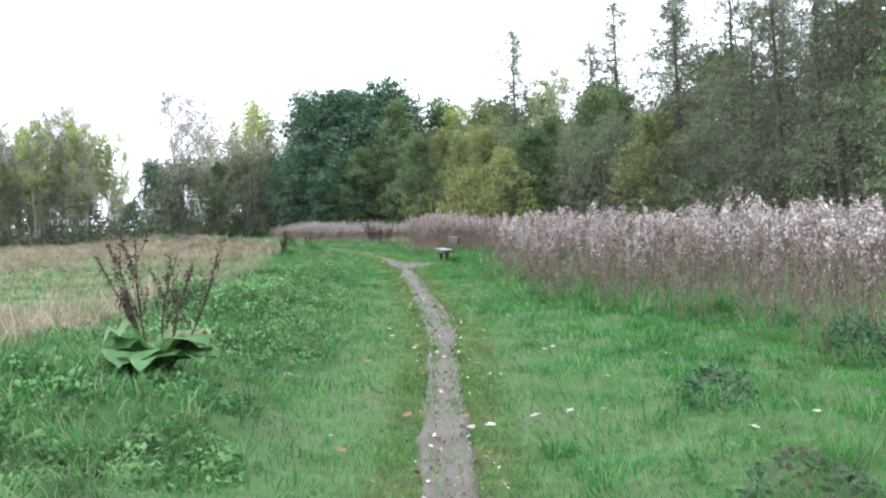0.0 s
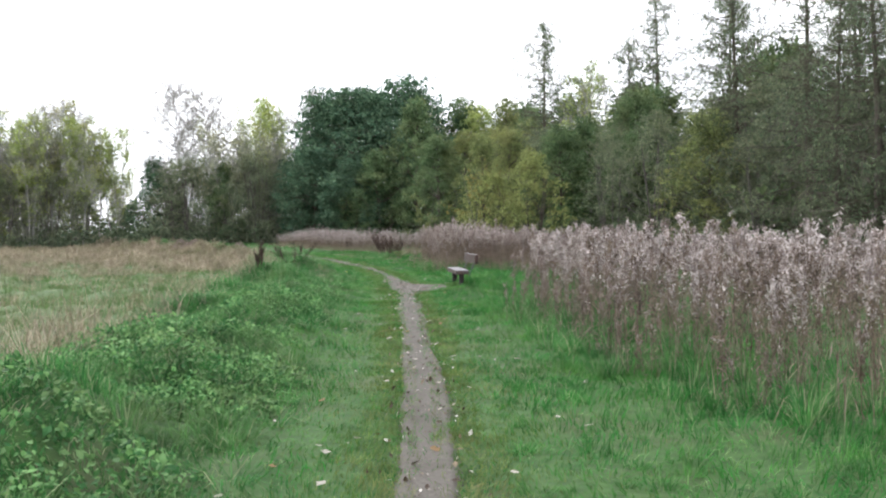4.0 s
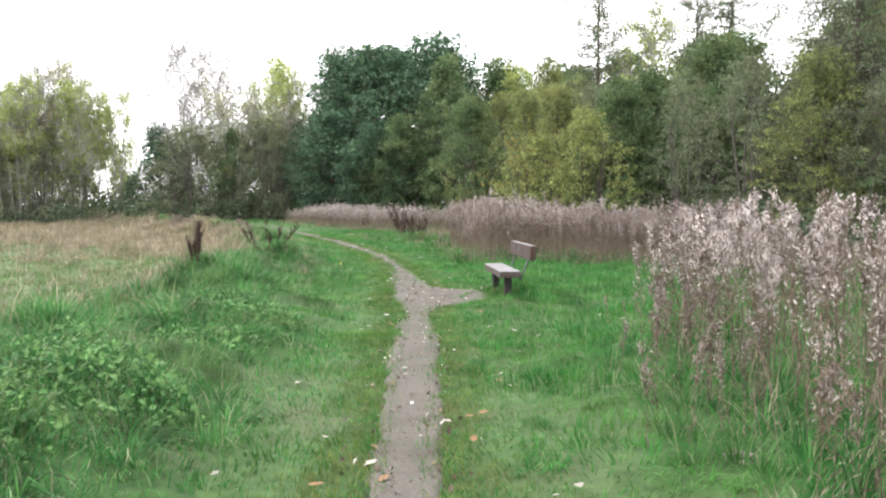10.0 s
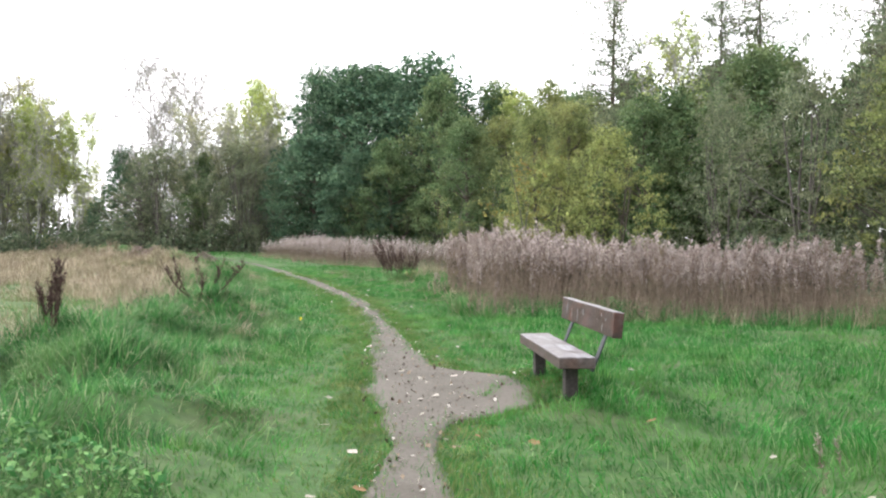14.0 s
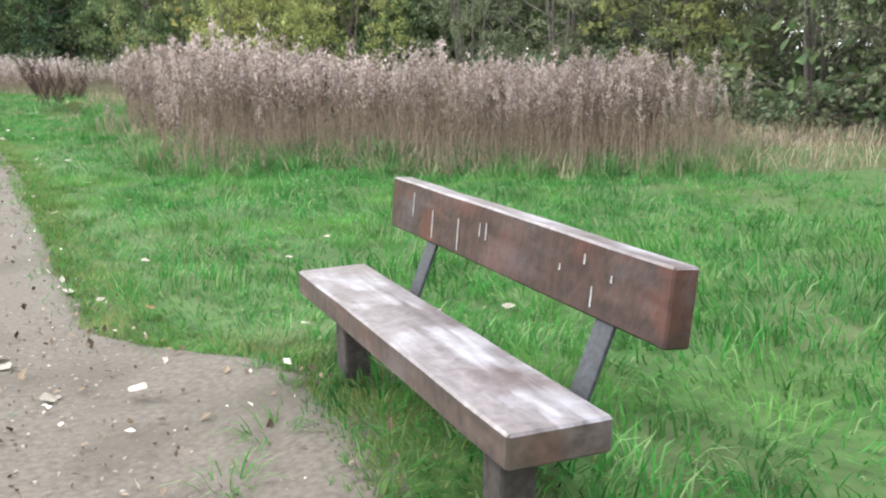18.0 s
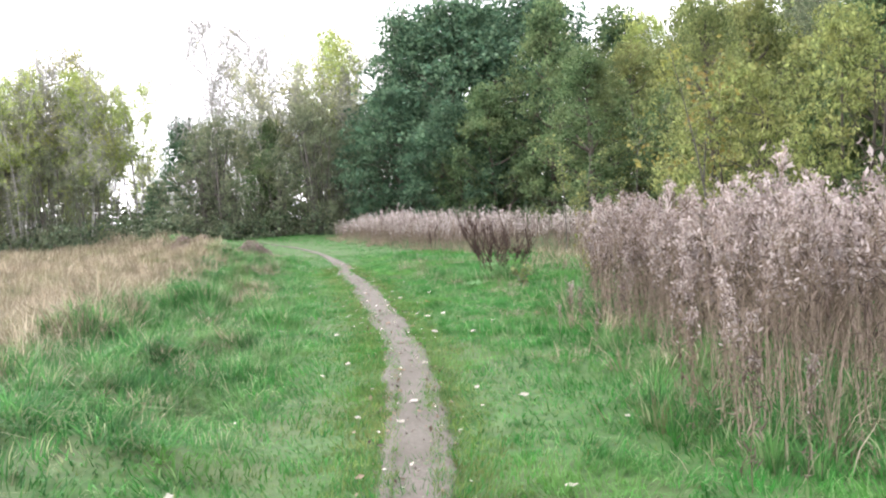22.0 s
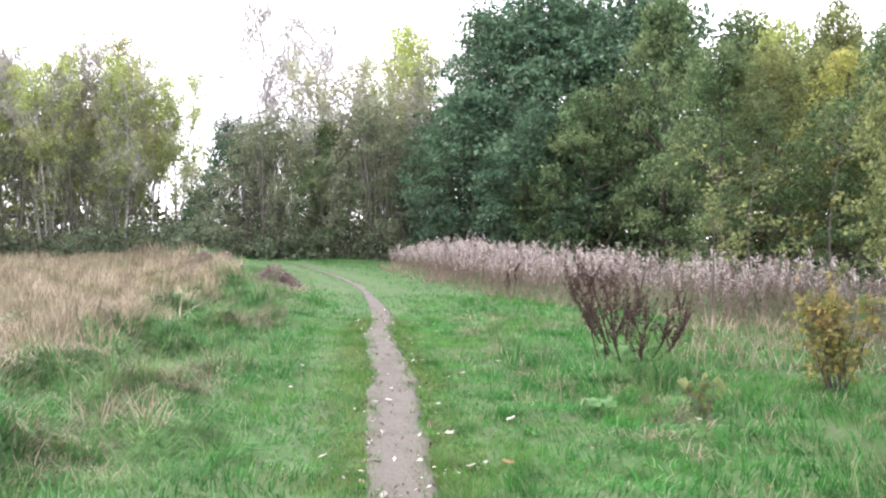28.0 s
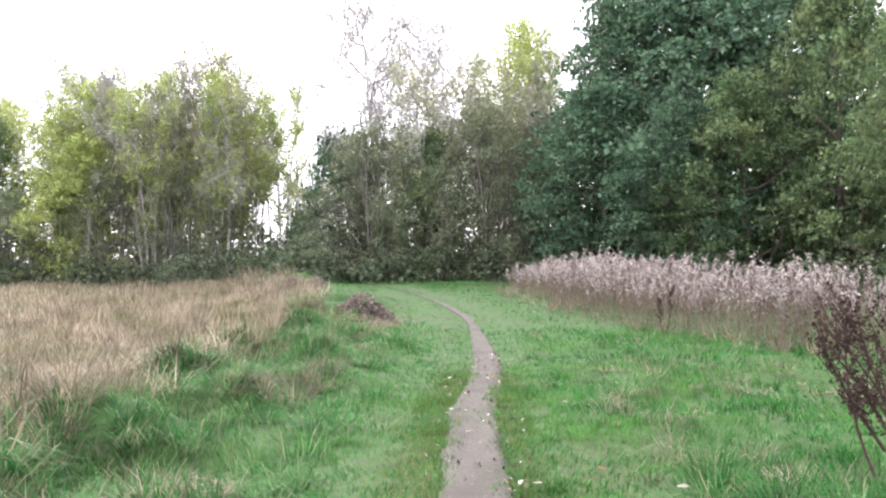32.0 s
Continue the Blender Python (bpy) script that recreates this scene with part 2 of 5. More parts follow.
M_LARCH = foliage("larch_needles", (0.088, 0.130, 0.075), (0.19, 0.240, 0.135), (0.20, 0.185, 0.115), through_light=0.45, scale=0.9, mottle=(0.5, 1.45))
M_PINE = foliage("pine_needles", (0.03, 0.055, 0.03), (0.06, 0.095, 0.05))
M_BRAMBLE = foliage("bramble_leaves", (0.045, 0.145, 0.042), (0.175, 0.325, 0.115), (0.17, 0.15, 0.08), patch=0.35, scale=1.3, mottle=(0.45, 1.5))
M_DARKLEAF = foliage("dark_bramble_leaves", (0.03, 0.075, 0.035), (0.085, 0.15, 0.075), (0.12, 0.09, 0.06), scale=1.5)
M_THICKET = foliage("thicket_leaves", (0.07, 0.108, 0.062), (0.16, 0.205, 0.115), (0.15, 0.13, 0.09), scale=0.8)
M_HSTEM = surface("dead_stem", (0.145, 0.108, 0.080), (0.33, 0.26, 0.20), fine=30, bump=0)
M_HSTEMDARK = surface("brown_dead_stem", (0.085, 0.058, 0.045), (0.20, 0.148, 0.112), fine=30, bump=0)
M_HLEAF = foliage("withered_leaves", (0.115, 0.085, 0.070), (0.29, 0.228, 0.19), (0.20, 0.16, 0.10), scale=1.0, mottle=(0.55, 1.4))
M_FLUFF = foliage("seed_fluff", (0.30, 0.245, 0.228), (0.54, 0.472, 0.445), (0.27, 0.215, 0.195), through_light=0.45, scale=1.4, mottle=(0.6, 1.35))
M_FLUFFPALE = foliage("pale_seed_fluff", (0.32, 0.268, 0.255), (0.70, 0.63, 0.605), (0.27, 0.218, 0.20), through_light=0.45, scale=2.2, mottle=(0.55, 1.4))
M_AUTUMN = foliage("mixed_autumn_leaves", (0.14, 0.17, 0.055), (0.27, 0.24, 0.075), (0.31, 0.18, 0.06), scale=3.0)
M_DOCK = surface("dock_seed", (0.035, 0.021, 0.017), (0.085, 0.05, 0.04), fine=30, bump=0.2)
M_DOCKLEAF = foliage("dock_leaves", (0.055, 0.16, 0.048), (0.14, 0.27, 0.10), (0.21, 0.21, 0.10), scale=4)
M_WOOD = plank("weathered_brown_plank", (0.028, 0.018, 0.016), (0.058, 0.032, 0.026), (0.115, 0.036, 0.022), (0.070, 0.062, 0.064), 0.45, along="Y")
# worn grey top; its pale blue-grey patches are sky sheen painted as colour
M_WOODTOP = plank("worn_sheen_grey_plank", (0.095, 0.082, 0.084), (0.160, 0.142, 0.148), (0.085, 0.062, 0.058), (0.33, 0.33, 0.36), 0.30, along="Y")
M_SEATSIDE = plank("brown_plank_edge", (0.045, 0.034, 0.030), (0.085, 0.062, 0.054), (0.105, 0.045, 0.032), (0.10, 0.09, 0.09), 0.55, along="Y")
M_POST = surface("dark_post", (0.03, 0.026, 0.024), (0.06, 0.052, 0.048), fine=30, bump=0.4)
M_STEEL = surface("painted_steel", (0.028, 0.032, 0.037), (0.052, 0.057, 0.065), fine=50, bump=0.1, rough=0.5, metal=0.2)
M_DROP = surface("white_streak", (0.24, 0.24, 0.235), (0.40, 0.40, 0.39), fine=60, bump=0)
M_WILLOWBARK = surface("willow_bark", (0.085, 0.075, 0.065), (0.15, 0.135, 0.12), fine=14, bump=0.4)
M_FALLEN = surface("pale_fallen_leaf", (0.26, 0.23, 0.18), (0.50, 0.46, 0.41), fine=60, bump=0.2, through_light=0.2, vary="object")
M_FALLENBROWN = surface("brown_fallen_leaf", (0.13, 0.075, 0.04), (0.28, 0.17, 0.08), fine=60, bump=0.2, vary="object")
M_GRIT = foliage("grit", (0.10, 0.086, 0.068), (0.25, 0.225, 0.19), through_light=0.0)
M_LITTER = foliage("leaf_scraps", (0.06, 0.042, 0.03), (0.25, 0.19, 0.13), through_light=0.1, odd=(0.58, 0.54, 0.48), mottle=(0.8, 1.2))
M_FLOWER = surface("yellow_petals", (0.75, 0.6, 0.02), (0.85, 0.75, 0.05), fine=80, bump=0)
M_HEAP = foliage("dead_heath", (0.17, 0.13, 0.115), (0.32, 0.25, 0.23), (0.16, 0.17, 0.09), through_light=0.2, scale=2)

# ---- plan: line of the path, its width, height of the ground ----
PY = [-10, 4.7, 6.3, 11, 16, 18, 21.7, 25.5, 27.6, 30.4, 31.5, 34.6, 36.9, 38.8, 40, 42.2, 45, 50.2, 52.9, 57.1, 63.4, 68.3, 74, 88, 130]
PX = [0.05, 0.01, -0.05, -0.05, -0.35, -0.5, -0.8, -1.1, -1.25, -1.62, -1.75, -2.3, -2.72, -3.16, -3.4, -4.0, -4.9, -6.62, -7.68, -8.95, -11.55, -14.25, -18.2, -30, -70]
WY = [-10, 5, 10, 18, 21, 25.3, 26.5, 27.4, 28.2, 30, 31.5, 33, 35, 40, 45, 49, 53, 58, 64, 70, 75, 90]
WX = [0.12, 0.12, 0.13, 0.16, 0.2, 0.24, 0.13, 0.28, 0.38, 0.38, 0.32, 0.22, 0.18, 0.19, 0.23, 0.26, 0.23, 0.12, 0.06, 0.0, -0.06, -0.07]


def centre(y):
    return sum(np.interp(y + o, PY, PX) for o in (-1.2, -0.6, 0, 0.6, 1.2)) / 5


def smooth(v, lo, hi):
    t = np.clip((v - lo) / (hi - lo), 0, 1)
    return t * t * (3 - 2 * t)


def vnoise(x, y, seed=0):
    x, y = np.asarray(x, float), np.asarray(y, float)
    xi, yi = np.floor(x), np.floor(y)
    fx, fy = x - xi, y - yi
    fx, fy = fx * fx * (3 - 2 * fx), fy * fy * (3 - 2 * fy)

    def hash2(a, b):
        v = np.sin(a * 127.1 + b * 311.7 + seed * 74.7) * 43758.5453
        return v - np.floor(v)
    return (hash2(xi, yi) * (1 - fx) + hash2(xi + 1, yi) * fx) * (1 - fy) + (hash2(xi, yi + 1) * (1 - fx) + hash2(xi + 1, yi + 1) * fx) * fy


def offset(x, y):
    slope = (centre(y + 1) - centre(y - 1)) / 2
    return (x - centre(y)) / np.sqrt(1 + slope * slope)


def worn(y):
    """How far the bare ground in front of the bench reaches to the right."""
    return 0.76 * smooth(y, 27.2, 27.75) * (1 - smooth(y, 29.55, 30.5))


def field_edge(y):
    """How far to the left of the path the bank breaks down to the field."""
    return 3.75 + 0.35 * smooth(y, 20, 27) * (1 - smooth(y, 44, 52))


BENCH_RISE = 0.17


def ground_h(x, y):
    x, y = np.asarray(x, float), np.asarray(y, float)
    d = offset(x, y)
    rough = smooth(np.abs(d + 0.3 * worn(y)), 0.5 + 0.5 * worn(y), 1.6 + 0.5 * worn(y))
    left = smooth(-d, 0.8, 3.2)
    far_bank = smooth(-d - field_edge(y), -0.25, 1.5)
    lumpy = left * (1 - 0.6 * far_bank) * (1 + 0.5 * smooth(y, 40, 46))
    z = (0.20 + 0.21 * (1 - smooth(y, 8, 13))) * left - (0.52 + 0.21 * (1 - smooth(y, 8, 13))) * far_bank
    z = z + rough * ((vnoise(x / 2.4, y / 2.4, 1) - 0.5) * (0.08 + 0.32 * lumpy) + (vnoise(x / 0.85, y / 0.85, 2) - 0.5) * (0.10 + 0.48 * lumpy) + (vnoise(x / 0.42, y / 0.42, 4) - 0.5) * (0.05 + 0.10 * lumpy))
    z = z + 0.14 * np.exp(-((x + 2.3) / 0.8) ** 2 - ((y - 7.15) / 0.9) ** 2) + BENCH_RISE * np.exp(-((x - 0.15) / 0.5) ** 2 - ((y - 28.5) / 1.8) ** 2)
    z = z + 0.06 * smooth(y, 42, 52) + 0.42 * smooth(y, 56, 80) + 0.75 * smooth(-d, 7, 42) * smooth(y, 20, 60)
    z = z + 0.5 * smooth(np.hypot(x, y - 40), 70, 200) * vnoise(x / 30, y / 30, 3)
    return z


def gz(x, y):
    return float(ground_h(x, y))


# ---- building helpers ----
def mesh_np(name, V, T, mats, M=None, soft=False):
    me = bpy.data.meshes.new(name)
    V, T = np.asarray(V, np.float32), np.asarray(T, np.int32)
    me.vertices.add(len(V))
    me.vertices.foreach_set("co", V.ravel())
    me.loops.add(T.size)
    me.loops.foreach_set("vertex_index", T.ravel())
    me.polygons.add(len(T))
    me.polygons.foreach_set("loop_start", np.arange(len(T), dtype=np.int32) * 3)
    for m in mats:
        me.materials.append(m)
    if M is not None:
        me.polygons.foreach_set("material_index", np.asarray(M, np.int32))
    me.polygons.foreach_set("use_smooth", np.full(len(T), soft))
    me.update(calc_edges=True)
    return me


MANY = ("crown", "foliage", "withered_foliage", "fine_branchwork", "branchwork", "seed_head", "side_branches", "petals")


def part(name, me, parent, label=""):
    ob = new(name, me)
    ob.parent = parent
    return tagged(ob, label, kind="stuff" if name in MANY else "")


def part_bm(name, bm, material, parent, label="", soft=False):
    me = bpy.data.meshes.new(name)
    bm.to_mesh(me)
    bm.free()
    me.materials.append(material)
    for p in me.polygons:
        p.use_smooth = soft
    return part(name, me, parent, label)


def root(name, m, label, category, group="", kind=""):
    ob = new(name)
    ob.empty_display_size = 0.2
    ob.matrix_world = m
    return tagged(ob, label, category, group, kind)


def join(pieces):
    V, T, M, k = [], [], [], 0
    for p in pieces:
        V.append(p[0])
        T.append(p[1] + k)
        M.append(np.full(len(p[1]), p[2]) if np.isscalar(p[2]) else p[2])
        k += len(p[0])
    return np.concatenate(V), np.concatenate(T), np.concatenate(M)


def tube(points, radii, sides=6, mat=0):
    P = np.asarray(points, float)
    R = np.asarray(radii, float)
    n = len(P)
    D = np.gradient(P, axis=0)
    D /= np.linalg.norm(D, axis=1)[:, None] + 1e-9
    up = np.where(np.abs(D[:, 2:3]) > 0.9, np.array([[1.0, 0, 0]]), np.array([[0, 0, 1.0]]))
    A = np.cross(D, up)
    A /= np.linalg.norm(A, axis=1)[:, None] + 1e-9
    B = np.cross(D, A)
    a = np.arange(sides) * 2 * np.pi / sides
    V = (P[:, None, :] + R[:, None, None] * (np.cos(a)[None, :, None] * A[:, None, :] + np.sin(a)[None, :, None] * B[:, None, :])).reshape(-1, 3)
    T = []
    for i in range(n - 1):
        for j in range(sides):
            p, q = i * sides + j, i * sides + (j + 1) % sides
            T += [(p, q, q + sides), (p, q + sides, p + sides)]
    return V, np.array(T), mat


def leaves(rng, C, size, aspect=0.6, droop=0.0, mat=0, up=0.3, jitter=0.35):
    """Pointed, slightly folded leaves about the points C."""
    n = len(C)
    d = rng.normal(size=(n, 3))
    d[:, 2] -= droop * 2
    d /= np.linalg.norm(d, axis=1)[:, None]
    r = rng.normal(size=(n, 3))
    r[:, 2] += up
    s = np.cross(d, r)
    s /= np.linalg.norm(s, axis=1)[:, None] + 1e-9
    nn = np.cross(s, d)
    L = (size * (1 + jitter * rng.normal(size=n)).clip(0.35, 2.2))[:, None]
    W = L * aspect * 0.5
    V = np.stack([C - d * L * 0.5, C + s * W + nn * L * 0.08 - d * L * 0.05, C + d * L * 0.5, C - s * W + nn * L * 0.08 - d * L * 0.05], 1).reshape(-1, 3)
    k = np.arange(n)[:, None] * 4
    T = np.concatenate([k + np.array([[0, 1, 2]]), k + np.array([[0, 2, 3]])])
    return V, T, mat


def blades(rng, x, y, length, width, lean=0.55, zbase=None, three=True, outward=None):
    """Tapering bent blades of grass rooted at x, y."""
    n = len(x)
    z = (ground_h(x, y) if zbase is None else zbase) - 0.015
    b = 9.0 * vnoise(x / 0.9, y / 0.9, 71) + 5.0 * vnoise(x / 0.3, y / 0.3, 72) + rng.normal(0, 0.8, n)
    if outward is not None:
        b = outward
    a = b + np.pi / 2 + rng.uniform(-0.9, 0.9, n)
    ln = lean * (0.35 + 1.1 * vnoise(x / 0.6, y / 0.6, 73)) * rng.uniform(0.3, 1.4, n) * length
    ln = np.minimum(ln, 1.15 * length)
    bx, by = np.cos(b) * ln, np.sin(b) * ln
    wx, wy = np.cos(a) * width * 0.5, np.sin(a) * width * 0.5
    P = np.stack([x, y, z], 1)
    W = np.stack([wx, wy, np.zeros(n)], 1)
    mid = P + np.stack([bx * 0.38, by * 0.38, length * (0.62 - 0.22 * ln / length)], 1)
    tip = P + np.stack([bx, by, length * np.sqrt(np.maximum(0.06, 1 - (0.86 * ln / length) ** 2))], 1)
    k = np.arange(n)[:, None]
    if three:
        V = np.stack([P - W, P + W, mid + W * 0.75, mid - W * 0.75, tip], 1).reshape(-1, 3)
        T = np.concatenate([k * 5 + np.array([[0, 1, 2]]), k * 5 + np.array([[0, 2, 3]]), k * 5 + np.array([[3, 2, 4]])])
    else:
        V = np.stack([P - W, P + W, tip], 1).reshape(-1, 3)
        T = k * 3 + np.array([[0, 1, 2]])
    return V, T


# ---- ground: one sheet out to the horizon ----
def axis(lo, hi, step):
    far = np.cumsum(0.5 * 1.35 ** np.arange(1, 18))
    return np.concatenate([lo - far[::-1], np.arange(lo, hi + 0.01, step), hi + far])


gx, gy = axis(-34.0, 14.0, 0.22), axis(-5.0, 86.0, 0.22)
GX, GY = np.meshgrid(gx, gy)
GD = offset(GX, GY)
gw = np.interp(GY, WY, WX)
on_path = (np.abs(GD) < gw + 0.32) | ((GD > 0) & (GD < gw + worn(GY) + 0.32))
GZ = ground_h(GX, GY) - 0.035 * on_path
nx, ny = len(gx), len(gy)
idx = np.arange(nx * ny).reshape(ny, nx)
qa, qb, qc, qd = idx[:-1, :-1].ravel(), idx[:-1, 1:].ravel(), idx[1:, 1:].ravel(), idx[1:, :-1].ravel()
GT = np.concatenate([np.stack([qa, qb, qc], 1), np.stack([qa, qc, qd], 1)])
fcx, fcy = (gx[:-1] + gx[1:]) / 2, (gy[:-1] + gy[1:]) / 2
FX, FY = np.meshgrid(fcx, fcy)
FD = offset(FX, FY).ravel()
FX, FY = FX.ravel(), FY.ravel()


def in_wood(x, y):
    x, y = x + 4 * (vnoise(x / 2, y / 2, 28) - 0.5), y + 4 * (vnoise(x / 2, y / 2, 29) - 0.5)
    return (y > 66 + 0.35 * (-x) * (x < -10)) & (x > -70) & (x < 40) & (y > 82 - 40 * (x > -14)) & (offset(x, y) > 6) | ((x > 8) & (y > 38)) | (x > 11)


fm = np.where(FD < -0.25 - field_edge(FY) + 0.7 * (vnoise(FX / 1.5, FY / 1.5, 8) - 0.5), 1, 0)
fm = np.where((fm == 1) & (FY > 14 + 6 * vnoise(FX / 2.5, FY / 2.5, 27)) & (FY + 0.9 * (FX + 10) + 8 * (vnoise(FX / 4, FY / 4, 24) - 0.5) < 45), 3, fm)
fm = np.where(in_wood(FX, FY), 2, fm)
ground = new("ground", mesh_np("ground", np.stack([GX.ravel(), GY.ravel(), GZ.ravel()], 1), GT, [M_SOIL, M_STRAW, M_WOODFLOOR, M_FIELDSOIL], np.concatenate([fm, fm]), True))
tagged(ground, "green grassy verge and straw-coloured field meeting woodland floor", "ground", kind="structure")

# ---- the trodden path with the worn patch at the bench ----
py = np.arange(-8, 74, 0.12)
frac = np.linspace(0, 1, 15)
pc = centre(py)
pl = 0.07 + np.interp(py, WY, WX) + 0.05 * (vnoise(py / 0.3, py * 0, 11) - 0.5) + 0.09 * (vnoise(py / 1.9, py * 0, 12) - 0.5)
pr = 0.07 + np.interp(py, WY, WX) + worn(py) + 0.05 * (vnoise(py / 0.27, py * 0, 13) - 0.5) + 0.09 * (vnoise(py / 1.7, py * 0, 14) - 0.5)
PXX = (pc - pl)[:, None] + (pl + pr)[:, None] * frac[None, :]
PYY = np.repeat(py[:, None], 15, 1)
edge = np.minimum(frac, 1 - frac)
PZZ = ground_h(PXX, PYY) + 0.014 - 0.05 * (1 - smooth(edge, 0.0, 0.12))[None, :] - 0.012 * (1 - smooth(np.abs(frac - 0.5), 0.1, 0.4))[None, :] + 0.012 * (vnoise(PXX / 0.3, PYY / 0.4, 5) - 0.5)
pi = np.arange(PXX.size).reshape(PXX.shape)
qa, qb, qc, qd = pi[:-1, :-1].ravel(), pi[:-1, 1:].ravel(), pi[1:, 1:].ravel(), pi[1:, :-1].ravel()
path = new("path", mesh_np("path", np.stack([PXX.ravel(), PYY.ravel(), PZZ.ravel()], 1), np.concatenate([np.stack([qa, qb, qc], 1), np.stack([qa, qc, qd], 1)]), [M_DIRT], None, True))
tagged(path, "narrow trodden dirt footpath winding through the grass", "path", kind="structure")

# ---- grass ----
rng = np.random.default_rng(4)


def bare(x, y, d):
    w = np.interp(y, WY, WX)
    n = 0.22 * (vnoise(x / 0.2, y / 0.2, 6) - 0.5) + 0.16 * (vnoise(x / 0.7, y / 0.7, 7) - 0.5) + (rng.exponential(0.075, len(x)) - 0.03) * (1 - 0.5 * smooth(y, 40, 52))
    return np.minimum(d + w, w + worn(y) - d) > 0.05 + n


def in_poly(x, y, poly):
    inside = np.zeros(len(x), bool)
    for (x0, y0), (x1, y1) in zip(poly, poly[1:] + poly[:1]):
        c = ((y0 > y) != (y1 > y)) & (x < (x1 - x0) * (y - y0) / (y1 - y0 + 1e-9) + x0)
        inside ^= c
    return inside


STAND_A = [(1.95, 14.9), (1.65, 17.0), (1.45, 19.8), (1.3, 22.5), (1.9, 24.5), (2.6, 25.6), (5.5, 25.5), (9.5, 24), (10.5, 17), (9.5, 8.5), (6.0, 7.8), (4.15, 8.5), (3.95, 10.8), (3.2, 12.7), (2.4, 13.6)]
STAND_B = [(-0.75, 37.2), (-0.2, 36.9), (0.7, 37.4), (2.3, 36.2), (4.2, 35.2), (5.7, 35.2), (6.6, 37.0), (6.4, 42.0), (4.0, 44.5), (1.0, 46.0), (-1.2, 46.3), (-1.6, 45.8), (-1.65, 44.6), (-1.55, 43.0), (-1.05, 40.5)]
STAND_C = [(-14.7, 75.2), (-12.9, 70.9), (-10.9, 66.9), (-9.3, 64.3), (-7.3, 61.7), (-5.5, 60.1), (-3.3, 58.4), (-1.8, 56.4), (0.2, 55.0), (0.6, 58.5), (-2.0, 62.0), (-5.5, 66.0), (-9.5, 71.5), (-13.0, 77.0)]

n = 440000
y = rng.uniform(2.5, 62, n)
d = rng.uniform(-6.4, 8.5, n)
x = centre(y) + d
d = offset(x, y)
dense = np.clip(1.25 - np.abs(d) / 9, 0.2, 1) * np.where(y > 50, 0.5, 1.0) * np.where((d > 3.5) & (y > 36) & (y < 48), 0.2, 1.0) * np.where((d > 4.5) & (y < 26), 0.25, 1.0)
dense = dense * (0.8 + 0.2 * smooth(np.abs(d - 0.5 * worn(y)) - 0.5 * worn(y) - np.interp(y, WY, WX), 0.0, 0.35))
keep = (rng.random(n) < dense) & ~bare(x, y, d) & (d > -0.1 - field_edge(y) + 1.0 * (vnoise(x / 1.5, y / 1.5, 8) - 0.5) - rng.exponential(0.25, n))
x, y, d = x[keep], y[keep], d[keep]
tuss = vnoise(x / 0.75, y / 0.75, 2)
w = np.interp(y, WY, WX)
near = smooth(np.abs(d - 0.5 * worn(y)) - 0.5 * worn(y) - w, 0.0, 0.9)
fine_t = vnoise(x / 0.28, y / 0.28, 3)
length = (0.03 + 0.085 * near * (0.45 + 0.9 * fine_t) + 0.16 * smooth(-d, 1.2, 3.0) * (0.15 + 1.1 * tuss * tuss + 0.4 * fine_t) + 0.045 * smooth(d, 1.0, 2.4) * (0.3 + tuss)) * rng.uniform(0.55, 1.35, len(x))
length += 0.08 * (1 - smooth(np.hypot((x - 0.12) / 0.55, (y - 28.5) / 1.35), 0.7, 1.15)) * rng.uniform(0.5, 1.2, len(x))
left = d < -1.6 + 0.8 * (vnoise(x / 1.1, y / 1.1, 9) - 0.5)
for name, sel, mat, label in (("grass", ~left, M_GRASS, "short bright green grass beside the path"), ("verge_grass", left, M_TALLGRASS, "longer tussocky green grass with dry blades on the verge")):
    V, T = blades(rng, x[sel], y[sel], length[sel], 0.0045 + 0.025 * length[sel] + 0.00009 * y[sel], lean=1.2)
    tagged(new(name, mesh_np(name, V, T, [mat])), label, "grass", kind="stuff")


def tussocks(name, count, dlo, dhi, ylo, yhi, per, size, mat, label, seed, lean=1.15):
    """Arching tufts of longer grass."""
    r = np.random.default_rng(seed)
    cy = r.uniform(ylo, yhi, count)
    cx = centre(cy) + r.uniform(dlo, dhi, count)
    ok = ~in_poly(cx, cy, STAND_A) & ~in_poly(cx, cy, STAND_B) & (vnoise(cx / 1.6, cy / 1.6, seed) + r.uniform(-0.3, 0.3, count) > 0.38)
    cx, cy = cx[ok], cy[ok]
    s = size * r.uniform(0.5, 1.3, len(cx))
    k = np.repeat(np.arange(len(cx)), per)
    ang, rad = r.uniform(0, 2 * np.pi, len(k)), 0.45 * np.sqrt(r.random(len(k)))
    x, y = cx[k] + np.cos(ang) * rad * s[k], cy[k] + np.sin(ang) * rad * s[k]
    length = s[k] * r.uniform(0.55, 1.1, len(k))
    V, T = blades(r, x, y, length, 0.004 + 0.016 * length, lean=lean, outward=ang + r.normal(0, 0.5, len(k)))
    return tagged(new(name, mesh_np(name, V, T, [mat])), label, "grass", kind="stuff")


